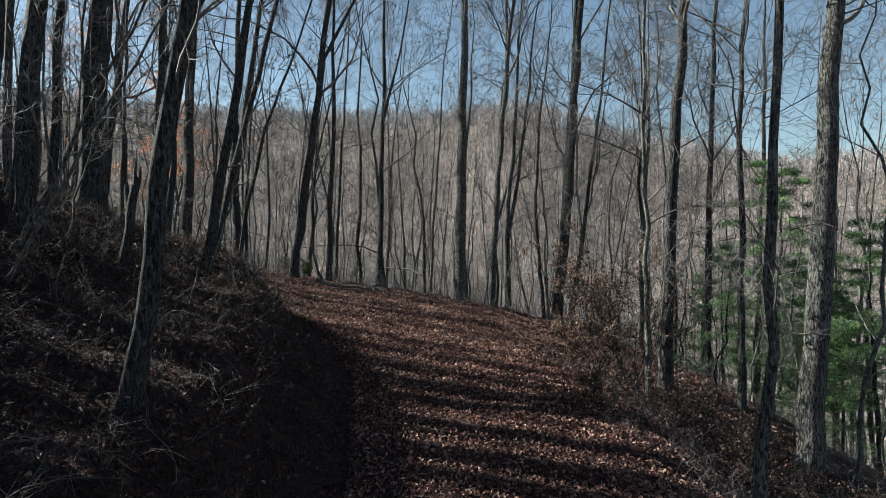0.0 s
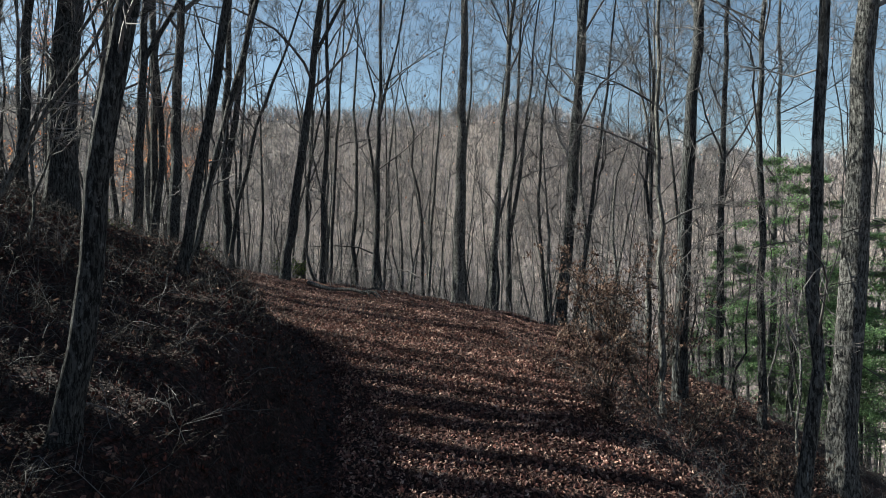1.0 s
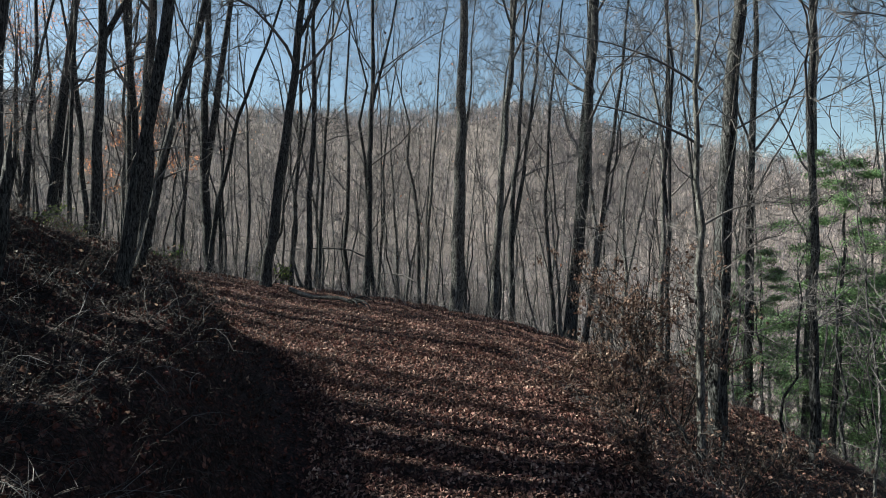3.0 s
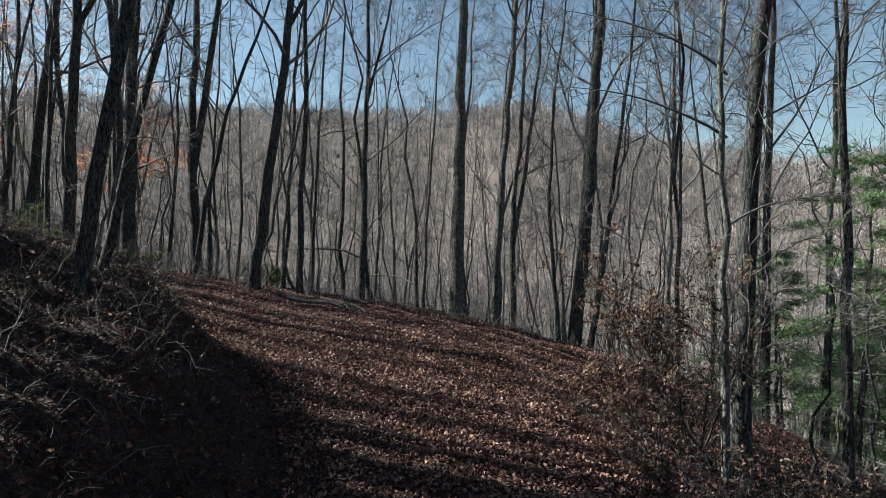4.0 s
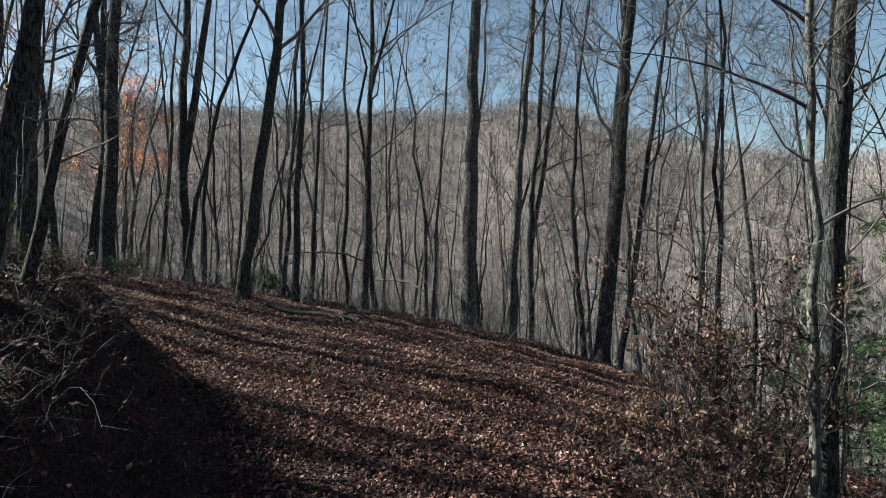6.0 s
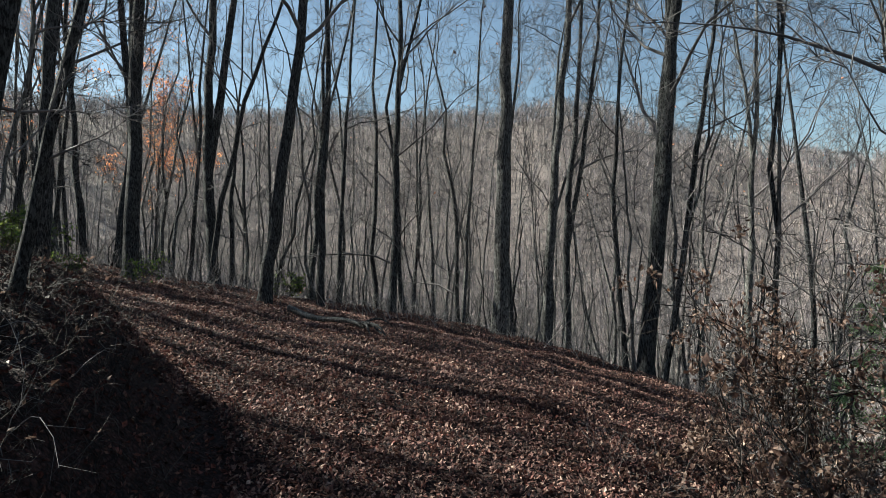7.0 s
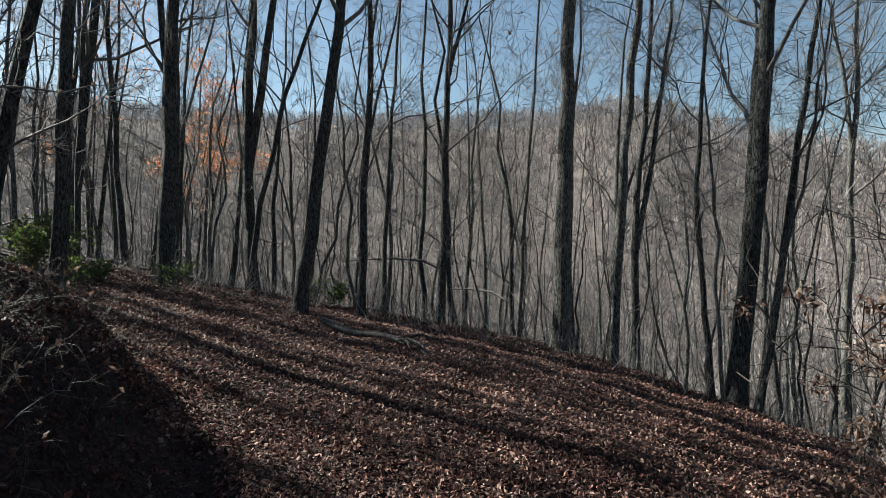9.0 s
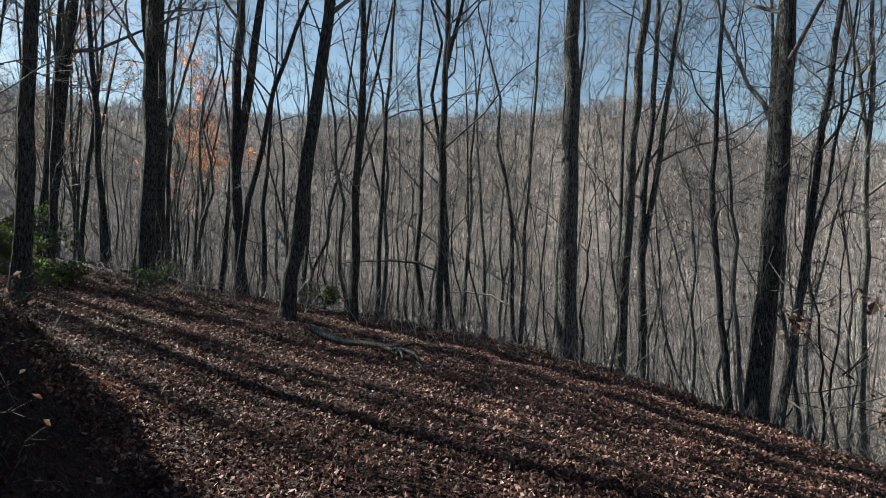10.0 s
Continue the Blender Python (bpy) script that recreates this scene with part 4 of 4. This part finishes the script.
st, lv = brush(73, 750, (-14, 7, 20.5, 31), lambda x, y, d: (d > 3.2) & (y > 23.6 - 0.4 * np.maximum(x, 0)) & (y < 28.5) & (np.sin(2.1 * x + 0.9 * y) + np.sin(1.3 * x - 0.5) > -0.9), 1.2, PALE_TWIG, 2, 0.0, 0.009, 0.01)
lay_brush("edge_brush", "thin upright twigs along the edge of the crest", st, lv, PALE_TWIG, BROWN_LEAF)

# fallen leaves
rng = np.random.default_rng(81)
n = 520000
x, y = rng.uniform(-14, 8, n), 3.5 + 23.5 * rng.random(n) ** 1.15
d = lie(x, y)[0]
# no loose litter on the near ditch and bank, where shade is coloured in
keep = rng.random(n) < np.where((np.abs(d) < 3.2) & ((d > -1.7) | (y > 15)), 0.72, np.where(d > 0, np.where(y < 15, 0.3, 0.6), np.where(y < 16, 0.0, 0.14))) * (0.8 + 0.2 * np.sin(1.9 * x + 0.4) * np.sin(1.6 * y))
x, y = x[keep], y[keep]
c = np.stack([x, y, ground_z(x, y) + 0.014 + 0.04 * rng.random(len(x))], -1)
back = np.random.default_rng(82)
bx, by = back.uniform(-3.5, 7, 60000), back.uniform(-7, 3.5, 60000)
bc = np.stack([bx, by, ground_z(bx, by) + 0.014 + 0.04 * back.random(60000)], -1)
v, f = joined([leaves(rng, c[y < 17], 0.066, 0.5, "fold"), leaves(rng, c[y >= 17], 0.072, 0.6, "blade"), leaves(back, bc, 0.08, 0.5, "blade")])
# darker leaves spread where the ditch and bank lie in shade
shade_spots = rng.uniform(0, 1, (26000, 2)) * (12, 13.5) + (-13, 3)
shade_spots = shade_spots[(lambda e: (e < -1.5) & (e > -9))(lie(shade_spots[:, 0], shade_spots[:, 1])[0])]
dv, df = leaves(rng, np.column_stack([shade_spots, ground_z(shade_spots[:, 0], shade_spots[:, 1]) + 0.02]), 0.075, 0.3, "fold")
tagged(new("bank_litter", mesh_of("bank_litter", dv, df, SHADE_LEAF, False)), "fallen leaves under the brush on the bank, coloured darker for shade", "leaf litter", kind="stuff")
tagged(new("leaf_litter", mesh_of("leaf_litter", v, f, LITTER, False)), "brown and tan fallen oak leaves carpeting the track", "leaf litter", kind="stuff")
